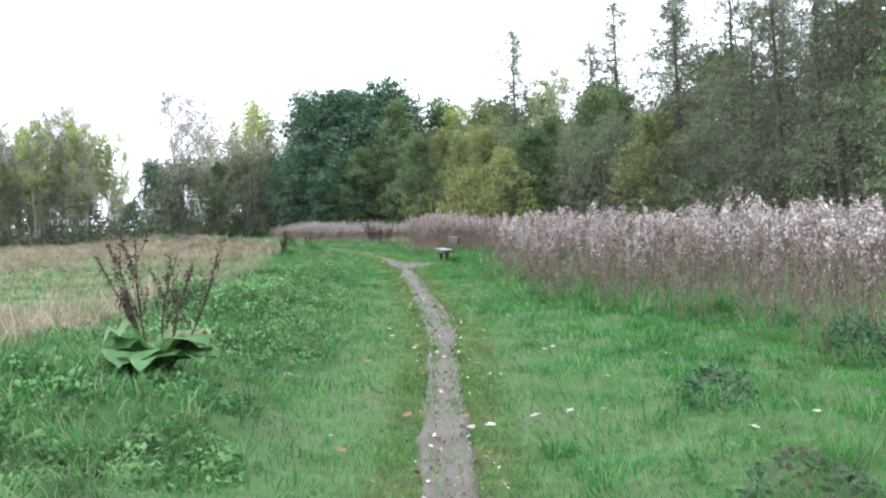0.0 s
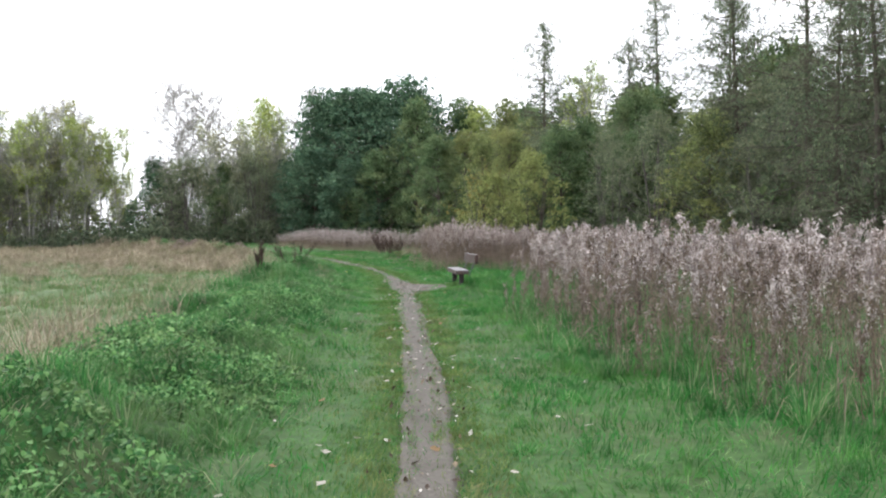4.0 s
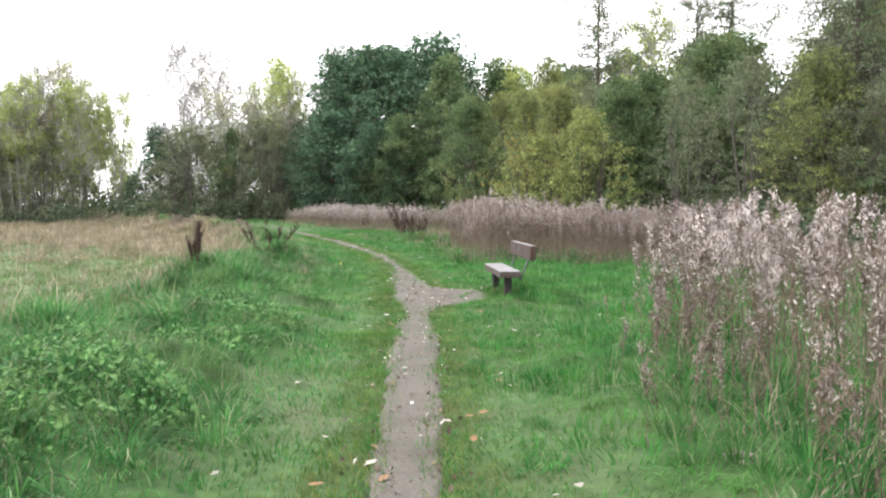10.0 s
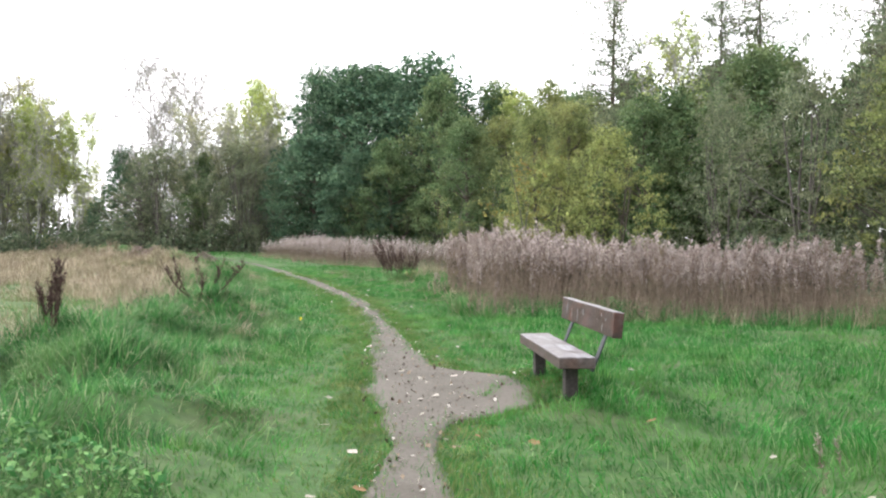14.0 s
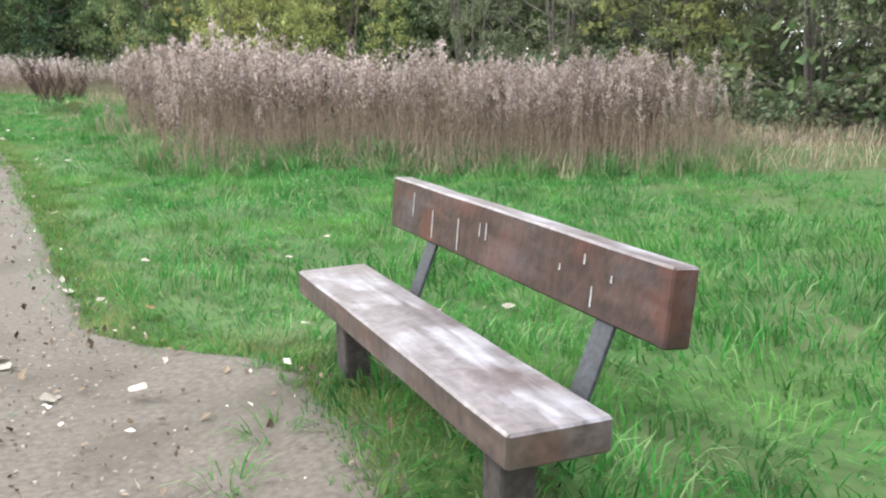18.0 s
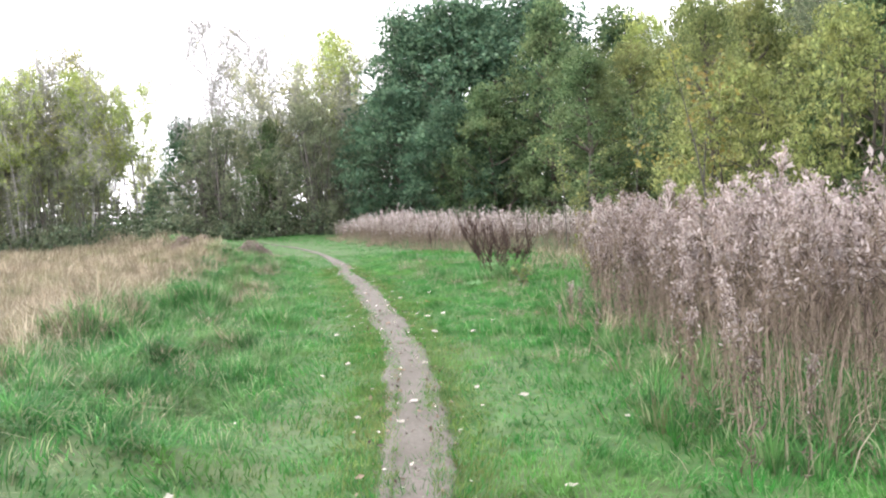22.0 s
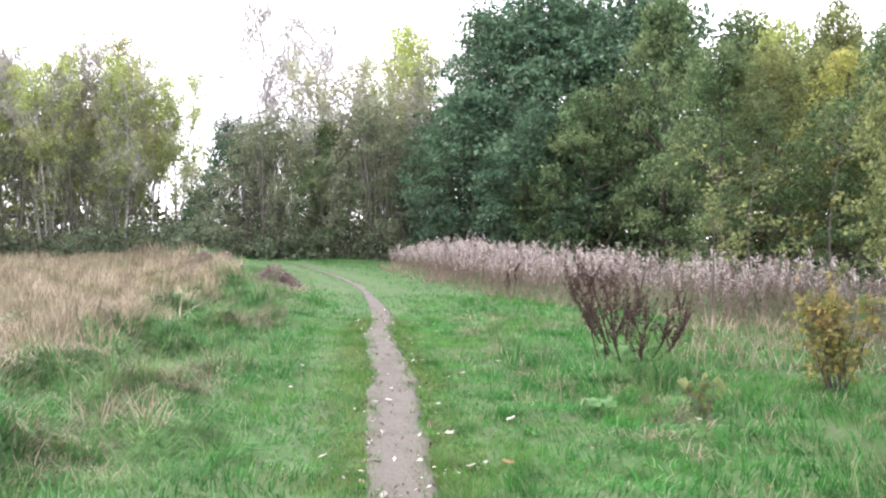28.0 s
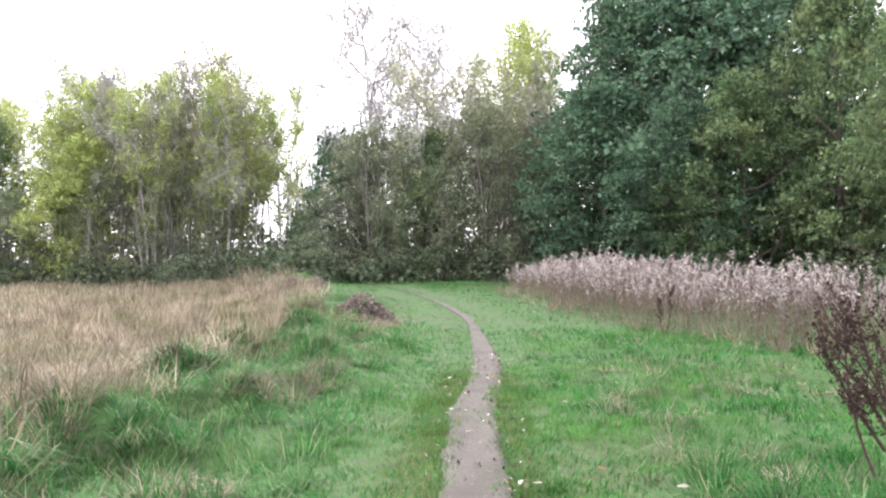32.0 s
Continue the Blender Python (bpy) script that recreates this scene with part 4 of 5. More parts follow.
def make_tree(name, seed, leafmat, label, h=10.0, crown=0.42, base=0.12, count=7000, size=0.24, stems=1, lobes=16, bark=M_BARK, sparse=1.0, aspect=0.62):
    """A broad-leaved tree: trunk, limbs into the lobes of the crown, twigs, and leaves in clumps on the lobes."""
    r = np.random.default_rng(seed)
    count, size = int(count * 1.2), size * 0.82
    top = root(name, Matrix.Identity(4), label, "tree")
    R = crown * h
    trunks = []
    for s in range(stems):
        a = r.uniform(0, 6.28)
        foot = np.array([np.cos(a), np.sin(a), 0]) * (0.25 if stems > 1 else 0)
        head = np.array([np.cos(a) * R * 0.35 * (stems > 1), np.sin(a) * R * 0.35 * (stems > 1), h * 0.78]) + r.normal(0, 0.2, 3)
        P = bend(r, foot - (0, 0, 0.2), head, 8, 0.03)
        rad = np.linspace(0.024 * h / math.sqrt(stems), 0.005 * h, 8)
        rad[0] *= 1.35
        trunks.append(P)
        part("trunk", mesh_np("trunk", *tube(P, rad, 8)[:2], [bark], None, True), top)
    C, S, twig = [], [], []
    lobes = int(lobes * 1.9)
    for k in range(lobes):
        f = ((k + 0.5) / lobes) ** 0.85
        z = h * (base + (0.95 - base) * f)
        prof = (1 - abs(2 * f ** 0.8 - 0.86) ** 2.3 * (1.0 if f > 0.35 else 0.55))
        a = k * 2.4 + r.uniform(-0.6, 0.6)
        rr = R * max(prof, 0.12) * r.choice([0.45, 0.72, 0.86], p=[0.25, 0.4, 0.35]) * r.uniform(0.85, 1.12)
        c = np.array([np.cos(a) * rr, np.sin(a) * rr, z])
        C.append(c)
        S.append(R * r.uniform(0.20, 0.36))
        P = trunks[k % stems]
        zi = np.clip(z - 0.5 * rr - 0.3, 0.06 * h, 0.76 * h)
        p = np.array([np.interp(zi, P[:, 2], P[:, 0]), np.interp(zi, P[:, 2], P[:, 1]), zi])
        if k % 2 == 0:
            part("limb", mesh_np("limb", *tube(bend(r, p, c, 5), np.linspace(0.009 * h / math.sqrt(stems), 0.0025 * h, 5), 5)[:2], [bark], None, True), top)
        for _ in range(4):
            e = c + r.normal(0, 1, 3) * S[-1] * 0.5
            twig.append(tube(bend(r, p + (c - p) * r.uniform(0.5, 1), e, 3), [0.018, 0.011, 0.005], 3))
    V, T, M = join(twig)
    part("fine_branchwork", mesh_np("fine_branchwork", V, T, [bark]), top)
    C, S = np.array(C), np.array(S)
    clumps = int(count / 16)
    li = r.choice(len(C), clumps, p=S ** 2 / (S ** 2).sum())
    u = r.normal(size=(clumps, 3))
    u /= np.linalg.norm(u, axis=1)[:, None]
    u[:, 2] = np.where(u[:, 2] < -0.45, -u[:, 2], u[:, 2])
    K = C[li] + u * (S[li] * (0.5 + 0.6 * r.random(clumps) ** 0.6))[:, None] * np.array([1.0, 1.0, 0.9])
    per = r.integers(0, clumps, count)
    wide = (0.5 + r.random(clumps))[per][:, None]
    L = K[per] + r.normal(0, 1, (count, 3)) * np.array([0.21, 0.21, 0.12]) * wide * h / 10
    L = L[L[:, 2] > 0.25]
    V, T, M = leaves(r, L, size, aspect, droop=0.25, up=1.2)
    part("crown", mesh_np("crown", V, T, [leafmat]), top)
    return top


def make_bare(name, seed, leafmat, label, h=10.0, spread=0.24, count=900, size=0.2, bark=M_BIRCHBARK, lean=0.0, droop=0.2):
    """A thin tree of fine branches, with few leaves left."""
    r = np.random.default_rng(seed)
    top = root(name, Matrix.Identity(4), label, "tree")
    P = bend(r, np.array([0, 0, -0.2]), np.array([lean, 0, h * 0.97]), 9, 0.02)
    part("trunk", mesh_np("trunk", *tube(P, np.linspace(0.013 * h, 0.003, 9), 7)[:2], [bark], None, True), top)
    fine, leafy = [], []
    for k in range(22):
        z = h * (0.25 + 0.7 * (k + r.random()) / 22)
        p = np.array([np.interp(z, P[:, 2], P[:, 0]), np.interp(z, P[:, 2], P[:, 1]), z])
        a = k * 2.4 + r.uniform(-0.4, 0.4)
        L = h * spread * (1.15 - 0.75 * (z / h)) * r.uniform(0.7, 1.2)
        e = p + np.array([np.cos(a), np.sin(a), r.uniform(0.7, 1.2)]) * L
        B = bend(r, p, e, 5)
        part("limb", mesh_np("limb", *tube(B, np.linspace(0.05, 0.014, 5) * h / 12, 4)[:2], [M_TWIG], None, True), top)
        for j in range(9):
            q = B[0] + (B[-1] - B[0]) * r.uniform(0.3, 1.0)
            g = q + (r.normal(0, 0.5, 3) + np.array([0, 0, 0.5])) * L * 0.5
            Q = bend(r, q, g, 4)
            fine.append(tube(Q, [0.026, 0.021, 0.016, 0.010], 3))
            for i in range(5):
                s = Q[r.integers(1, 4)]
                g2 = s + (r.normal(0, 0.6, 3) + np.array([0, 0, -droop])) * L * 0.36
                fine.append(tube([s, (s + g2) / 2 + r.normal(0, 0.04, 3), g2], [0.012, 0.010, 0.007], 3))
                leafy.append(s + (g2 - s) * r.uniform(0, 1, (3, 1)))
    V, T, M = join(fine)
    part("fine_branchwork", mesh_np("fine_branchwork", V, T, [M_TWIG]), top)
    leafy = np.concatenate(leafy)
    sel = leafy[r.integers(0, len(leafy), count)] + r.normal(0, 0.12, (count, 3))
    V, T, M = leaves(r, sel, size, 0.6, droop=0.3, up=0.8)
    part("crown", mesh_np("crown", V, T, [leafmat]), top)
    return top


def make_larch(name, seed, leafmat, label, h=13.0, spread=0.16, count=4200, first=0.16, bark=M_BARK):
    """A tall narrow conifer with level, drooping branches."""
    r = np.random.default_rng(seed)
    top = root(name, Matrix.Identity(4), label, "tree")
    P = bend(r, np.array([0, 0, -0.2]), np.array([r.normal(0, 0.25), 0, h]), 9, 0.008)
    part("trunk", mesh_np("trunk", *tube(P, np.linspace(0.014 * h, 0.012, 9), 8)[:2], [bark], None, True), top)
    fine, needles = [], []
    N = 105
    for k in range(N):
        f = (k + r.random()) / N
        z = h * (first + (0.985 - first) * f)
        a = k * 2.4 + r.uniform(-0.7, 0.7)
        L = h * spread * (1.04 - f) ** 0.8 * r.uniform(0.35, 1.15) + 0.12
        p = np.array([np.interp(z, P[:, 2], P[:, 0]), np.interp(z, P[:, 2], P[:, 1]), z])
        e = p + np.array([np.cos(a), np.sin(a), r.uniform(-0.3, 0.05) + 0.6 * f]) * L
        B = bend(r, p, e, 6, 0.05)
        fine.append(tube(B, np.linspace(0.026, 0.007, 6) * (1.15 - 0.6 * f), 3))
        for j in range(int(5 + 9 * L)):
            q = B[r.integers(1, 6)] + r.normal(0, 0.05, 3)
            g = q + np.array([r.normal(0, 0.30), r.normal(0, 0.30), -r.uniform(0.05, 0.55)]) * min(1.1, 0.25 + L * 0.55)
            fine.append(tube([q, (q + g) / 2 + r.normal(0, 0.03, 3), g], [0.007, 0.005, 0.003], 3))
            needles.append(q + (g - q) * r.uniform(0, 1, (8, 1)))
    V, T, M = join(fine)
    part("branchwork", mesh_np("branchwork", V, T, [bark]), top)
    needles = np.concatenate(needles)
    sel = needles[r.integers(0, len(needles), count)] + r.normal(0, 0.06, (count, 3))
    V, T, M = leaves(r, sel, 0.092, 0.32, droop=0.7, up=0.3)
    part("crown", mesh_np("crown", V, T, [leafmat]), top)
    return top


def make_fan(name, seed, leafmat, label, h=10.0, spread=0.2, stems=7, count=8000, size=0.12, bark=M_TWIG):
    """A many-stemmed tree of upright forking poles, half bare."""
    r = np.random.default_rng(seed)
    top = root(name, Matrix.Identity(4), label, "tree")
    fine, leafy = [], []
    for k in range(stems):
        a = k * 2.4 + r.uniform(-0.4, 0.4)
        u = np.array([np.cos(a), np.sin(a), 0])
        head = u * h * spread * r.uniform(0.3, 1.1) + np.array([0, 0, h * r.uniform(0.8, 1.0)])
        P = bend(r, u * 0.25 - (0, 0, 0.2), head, 8, 0.025)
        part("trunk", mesh_np("trunk", *tube(P, np.linspace(0.0055 * h, 0.0015 * h, 8), 6)[:2], [bark], None, True), top)
        for j in range(13):
            t = r.uniform(0.22, 0.95)
            q = np.array([np.interp(t, np.linspace(0, 1, 8), P[:, c]) for c in range(3)])
            b = a + r.normal(0, 1.3)
            L = h * (0.10 + 0.16 * (1 - t)) * r.uniform(0.6, 1.2)
            g = q + np.array([np.cos(b) * 0.5, np.sin(b) * 0.5, 0.9]) * L
            Q = bend(r, q, g, 5, 0.06)
            fine.append(tube(Q, np.linspace(0.026, 0.011, 5), 3))
            for i in range(7):
                w = Q[r.integers(1, 5)]
                e = w + (r.normal(0, 0.55, 3) + (0, 0, 0.45)) * L * 0.42
                fine.append(tube([w, (w + e) / 2 + r.normal(0, 0.03, 3), e], [0.011, 0.009, 0.006], 3))
                leafy.append(w + (e - w) * r.uniform(0, 1.1, (4, 1)))
    V, T, M = join(fine)
    part("fine_branchwork", mesh_np("fine_branchwork", V, T, [M_TWIG]), top)
    leafy = np.concatenate(leafy)
    sel = leafy[r.integers(0, len(leafy), count)] + r.normal(0, 0.13, (count, 3))
    V, T, M = leaves(r, sel, size, 0.6, droop=0.3, up=0.8)
    part("crown", mesh_np("crown", V, T, [leafmat]), top)
    return top


FAN1 = make_fan("tree", 131, M_BROWN, "grey many-stemmed tree, half bare with upright branches")
FAN2 = make_fan("tree", 132, M_LIME, "many-stemmed tree with sparse yellow-green leaves", stems=5, count=7500, spread=0.17)
FAR = make_tree("tree", 120, M_GREEN, "green broadleaf tree behind the wood's edge", crown=0.40, base=0.06, count=9000, size=0.28, lobes=16)
OAK1 = make_tree("oak", 101, M_OAK, "large dark green oak with a broad full crown", crown=0.50, base=0.04, count=24000, size=0.20, lobes=30)
OAK2 = make_tree("oak", 102, M_OAK, "large dark green oak with a broad full crown", crown=0.46, base=0.04, count=22000, size=0.20, lobes=28)
GRN1 = make_tree("tree", 103, M_GREEN, "mid-green broadleaf tree turning yellow in places", crown=0.42, base=0.05, count=17000, size=0.20, lobes=24)
GRN2 = make_tree("tree", 104, M_GREEN, "mid-green broadleaf tree turning yellow in places", crown=0.36, base=0.06, count=19000, size=0.165, lobes=20)
YG1 = make_tree("tree", 105, M_YG, "yellow-green autumn tree at the wood's edge", crown=0.36, base=0.06, count=11000, size=0.18, lobes=20)
LIME = make_tree("tree", 121, M_LIME, "pale lime-yellow autumn tree with gaps in its crown", crown=0.34, base=0.08, count=7500, size=0.18, lobes=14, stems=2, bark=M_TWIG)
YG2 = make_tree("bush", 106, M_BUSH, "yellow-green leafy bush behind the willowherb", crown=0.55, base=0.04, count=9000, size=0.24, lobes=18, stems=4)
YEL = make_tree("tree", 107, M_YELLOW, "slender bright yellow autumn tree", crown=0.30, base=0.10, count=5000, size=0.20, lobes=15)
WIL1 = make_tree("willow", 108, M_WILLOW, "dull grey-green willow scrub with many stems", crown=0.50, base=0.03, count=11000, size=0.20, lobes=20, stems=5, aspect=0.34, bark=M_WILLOWBARK)
WIL2 = make_tree("willow", 109, M_WILLOW, "dull grey-green willow scrub with many stems", crown=0.42, base=0.03, count=9000, size=0.20, lobes=18, stems=5, aspect=0.34, bark=M_WILLOWBARK)
BRN = make_tree("tree", 110, M_BROWN, "thin-crowned brownish autumn tree with bare twigs", crown=0.34, base=0.05, count=8500, size=0.15, lobes=20, stems=3, bark=M_WILLOWBARK)
BIR1 = make_bare("birch", 111, M_BROWN, "nearly bare silver birch with pale stem", count=700, size=0.08, lean=1.1, spread=0.29, droop=0.7)
BIR2 = make_bare("birch", 112, M_YELLOW, "pale birch with sparse yellow leaves", count=3600, size=0.12, spread=0.26)
BIR3 = make_bare("birch", 113, M_LIME, "thin birch with sparse yellow-green leaves", count=5200, size=0.12, spread=0.24)
LAR1 = make_larch("larch", 114, M_LARCH, "tall thin larch with sparse needles", h=10.0, spread=0.31, count=13000, first=0.2)
LAR2 = make_larch("larch", 115, M_LARCH, "tall larch with drooping grey-green branches", h=10.0, spread=0.27, count=11500, first=0.05)
PIN = make_larch("pine", 116, M_PINE, "small dark green pine", h=10.0, spread=0.30, count=12000, first=0.1)

PLACES = [
    # far left of the field
    (LIME, -42.8, 85.5, 11.8), (BIR3, -38.6, 86, 12.0), (FAN1, -40.5, 88, 12.6), (BIR1, -38.0, 88, 12.4), (BIR1, -34.4, 88, 11.8), (BIR1, -41.2, 86, 12.2), (BIR2, -36.4, 88, 13.0), (LIME, -34.8, 86, 11.6, 0.6), (FAN1, -35.6, 88.5, 10.5), (BIR3, -33.6, 85, 10.5), (FAN1, -37.2, 86.5, 12.0), (FAN1, -39.2, 85.5, 11.0), (FAN2, -33.0, 86.4, 9.8), (WIL1, -40.0, 83.5, 6.5), (WIL2, -36.0, 84, 6.8), (WIL1, -33.5, 84.5, 5.0), (LIME, -43.8, 84.0, 10.0), (FAN2, -31.4, 87, 11.2), (FAN2, -37.8, 84, 12.4), (LIME, -41.4, 83.0, 8.4), (YG1, -43.0, 82.6, 6.0), (FAN1, -45.4, 87, 11.8), (FAN2, -48, 86, 11), (LIME, -46.0, 90, 12.5), (GRN2, -50.5, 85, 10), (LIME, -54, 89, 12), (BRN, -58, 87, 12),
    (WIL2, -46, 82.5, 5.5), (WIL1, -51, 82, 6), (GRN2, -57, 83, 8), (WIL2, -64, 84, 9), (BIR3, -49, 90, 13.5), (FAR, -70, 84, 11), (WIL1, -76, 85, 9), (FAN1, -33.5, 93, 7.0), (FAR, -44, 95, 10),
    # gap and birches
    (PIN, -25.6, 85.0, 7.8), (OAK2, -27.2, 85.5, 7.3, 0.72), (WIL1, -25.0, 83.6, 6.8), (WIL2, -26.6, 86, 6.0), (WIL1, -29.5, 86, 3.6), (BIR1, -24.4, 86.0, 13.8), (BIR1, -22.2, 88, 13.8), (FAN1, -20.6, 83.5, 11.6), (WIL2, -23.4, 83, 6.6), (LIME, -18.4, 90, 13.2, 0.7), (WIL1, -18.4, 83, 7.2), (BIR1, -15.6, 93, 14.6), (BIR3, -17.2, 88, 11.4), (FAN2, -18.2, 87, 11.9), (FAN1, -17.0, 84.5, 10.4), (WIL2, -15.8, 82.5, 6.2), (WIL1, -21.2, 81.5, 5.6), (FAN1, -27.8, 93, 5.6), (WIL2, -19.4, 80.8, 5.0), (WIL1, -22.5, 85, 7.4), (WIL2, -17.4, 81.4, 7.6), (WIL1, -23.2, 82, 7.0), (GRN2, -20.2, 82.2, 6.8),
    # oaks
    (OAK1, -8.9, 83.5, 12.5, 1.12), (OAK2, -4.8, 86, 13.5, 1.12), (GRN1, -3.7, 77.5, 11.0, 0.72), (LIME, 1.6, 84, 11.2, 0.8), (OAK1, -12.4, 80.5, 7.5), (GRN1, -6.6, 76.5, 7.0), (OAK2, -8.6, 77.6, 6.4), (YG1, 0.4, 74.5, 8.2), (OAK1, -8.5, 90, 13.2), (OAK2, -12.2, 84.6, 12.4, 0.82), (GRN1, 0.4, 86, 12.0, 0.85), (YG1, 3.8, 83, 11.6, 0.7), (GRN2, 6.0, 80, 10.4), (YG1, 2.2, 78, 8.6),
    # right of the oaks
    (YEL, 2.6, 73, 7.9), (GRN2, 3.2, 69, 7.6), (YG1, 5.2, 71, 8.8), (LAR1, 5.0, 62, 14.0), (BIR3, 7.5, 60, 10.4), (GRN1, 7.2, 57.5, 7.4), (YG1, 1.2, 53.6, 6.2, 0.72), (YG2, 3.5, 50.6, 4.9, 0.8), (YG2, 1.6, 51.6, 4.0, 0.8), (YG1, 2.6, 62.5, 7.4, 0.8), (YG1, 2.9, 57.0, 6.8, 0.8), (WIL1, 7.3, 50.4, 6.0, 0.7), (WIL2, 9.2, 48.4, 6.6, 0.8), (WIL1, 11.2, 46.8, 7.0, 0.8), (GRN2, 9.5, 55, 8.5), (LAR1, 12.9, 66, 16.5), (LAR1, 13.9, 53, 14.0), (LAR1, 11.2, 66, 13.5), (GRN1, 11.5, 58, 9.0), (WIL2, 13.2, 44.5, 7.5), (YG1, 10.3, 44.2, 6.2), (YG2, 3.6, 57.5, 5.6), (GRN2, -1.6, 70.5, 7.6), (WIL2, 4.8, 59.5, 7.0), (GRN2, 5.4, 54.5, 6.6),
    # wood along the right
    (LAR2, 12.9, 39.5, 13.0), (LAR1, 12.2, 46, 13.4), (LAR2, 15.4, 41.6, 12.0), (WIL1, 13.4, 36.5, 5.5), (WIL2, 12.8, 28.0, 5.0), (WIL1, 13.2, 24.0, 5.5), (GRN2, 13.4, 31.0, 5.0), (LAR2, 14.9, 33.5, 12.5), (LAR2, 15.2, 36.5, 13.5), (LAR2, 14.2, 30.5, 12.5), (LAR2, 12.2, 35.2, 9.5), (WIL1, 11.9, 41.5, 5.0), (LAR2, 13.8, 26.8, 12.0), (LAR2, 16.5, 25, 13.0), (LAR2, 12.3, 29.2, 8.5), (GRN1, 14.5, 20.5, 10.0), (LAR2, 12.0, 32.2, 11.0), (LAR2, 17.0, 45, 13), (WIL2, 15.8, 48, 9), (FAR, 17.5, 55, 11), (FAR, 18.5, 37, 11), (FAR, 18, 29, 11), (FAR, 15, 14, 9),
    # second rows that close the wood
    (FAR, 16, 60, 9), (FAR, 12, 70, 10), (FAR, 4.5, 88, 10.5), (FAR, 8.5, 76, 11), (FAR, 14, 78, 12), (FAR, 20, 66, 12), (FAR, 23, 50, 12), (FAR, 6, 96, 13), (FAR, 16, 90, 12), (FAR, -21, 97, 8), (FAR, -13, 97, 11), (BRN, -3, 95, 13), (WIL1, -16.5, 87, 8), (WIL2, -13.6, 85, 8),
]
used = set()
r = np.random.default_rng(77)
for proto, x, y, h, *slim in PLACES:
    s = h / (10.0)
    turn = r.uniform(0, 360)
    m = pose(x, y, gz(x, y) - 0.05, 0, 0, turn)
    k = s * r.uniform(0.94, 1.06) * (slim[0] if slim else 1.0)
    if proto.name not in used:
        used.add(proto.name)
        proto.matrix_world = m
        ob = proto
    else:
        ob = copy_thing(proto, m)
    ob.scale = (k, k, s)


# low thicket under the far trees
def leaf_mound(name, seed, spots, count, size, mat, label, category, per=1.0):
    r = np.random.default_rng(seed)
    S = np.array(spots)
    area = S[:, 2] * S[:, 3]
    i = r.choice(len(S), count, p=area / area.sum())
    u = r.normal(size=(count, 3))
    u /= np.linalg.norm(u, axis=1)[:, None]
    u[:, 2] = np.abs(u[:, 2])
    k = r.uniform(0.5, 1.06, count) ** 0.5
    X = S[i, 0] + u[:, 0] * S[i, 2] * k
    Y = S[i, 1] + u[:, 1] * S[i, 2] * k
    Z = ground_h(X, Y) + u[:, 2] * S[i, 3] * k * (0.7 + 0.6 * vnoise(X / 0.35, Y / 0.35, seed))
    V, T, M = leaves(r, np.stack([X, Y, Z], 1), size, 0.7, droop=0.1, up=2.5)
    return tagged(new(name, mesh_np(name, V, T, [mat])), label, category, kind="stuff")


spots = [(x, 82.5 + 1.2 * math.sin(x), 1.9, 1.6 + 0.5 * math.sin(x * 1.7)) for x in np.arange(-84, -27, 1.5)]
spots += [(x, 80.5 + 0.9 * math.sin(x * 1.3), 1.6, 1.5 + 0.5 * math.sin(x * 2.1)) for x in np.arange(-27, -15, 1.5)]
back = [(x, 88 + math.sin(x * 1.9), 1.9, 3.0 + 0.7 * math.sin(x * 2.3)) for x in np.arange(-62, -17, 1.7)]
leaf_mound("undergrowth", 48, back, 15000, 0.3, M_WILLOW, "grey-green undergrowth below the far trees", "undergrowth")
leaf_mound("bramble_thicket", 41, spots, 26000, 0.18, M_THICKET, "dark bramble thicket under the far trees", "bramble")
spots = [(x, y, 1.5, 1.1) for x, y in ((8.0, 42.5), (9.6, 41.5), (10.8, 39.5), (11.3, 37.0), (10.9, 33.5), (11.2, 29.8), (11.4, 26.5), (7.2, 45.0), (5.6, 47.0), (3.5, 48.3), (1.2, 51), (-0.5, 60.5), (0.8, 62.5), (-4.5, 70.5), (-7.5, 73.5), (-11, 77), (-14.0, 79), (-2.0, 66.5), (-9.0, 75), (-12.5, 78))]
spots += [(x, 84 - 0.45 * (x + 14) + 1.2 * math.sin(x * 2.0), 2.2, 2.3 + 0.5 * math.sin(x * 1.3)) for x in np.arange(-15, 3, 1.6)]
spots += [(x, y, 1.8, 1.7) for x, y in ((9.5, 46.5), (11.5, 44.8), (12.6, 42.5), (13.5, 47), (7.6, 48.5), (13.2, 38), (13, 34), (5, 52.5), (10.5, 49.5), (8.5, 51.5))]
wood = [(x, y + math.sin(x * 3.1), 2.3, hh + 0.8 * math.sin(x * 1.9)) for lo, hi, y, hh in ((9, 18, 53, 4.5), (12, 20, 42, 4.0), (8, 22, 58, 6.0), (15, 34, 50, 7.0), (-12, 14, 94, 7.0), (5, 20, 70, 7.0)) for x in np.arange(lo, hi, 1.9)]
leaf_mound("undergrowth", 49, wood, 30000, 0.32, M_GREEN, "dense green undergrowth deep in the wood", "undergrowth")
leaf_mound("bramble_thicket", 42, spots, 42000, 0.115, M_THICKET, "dark tangled undergrowth along the wood's edge", "undergrowth")
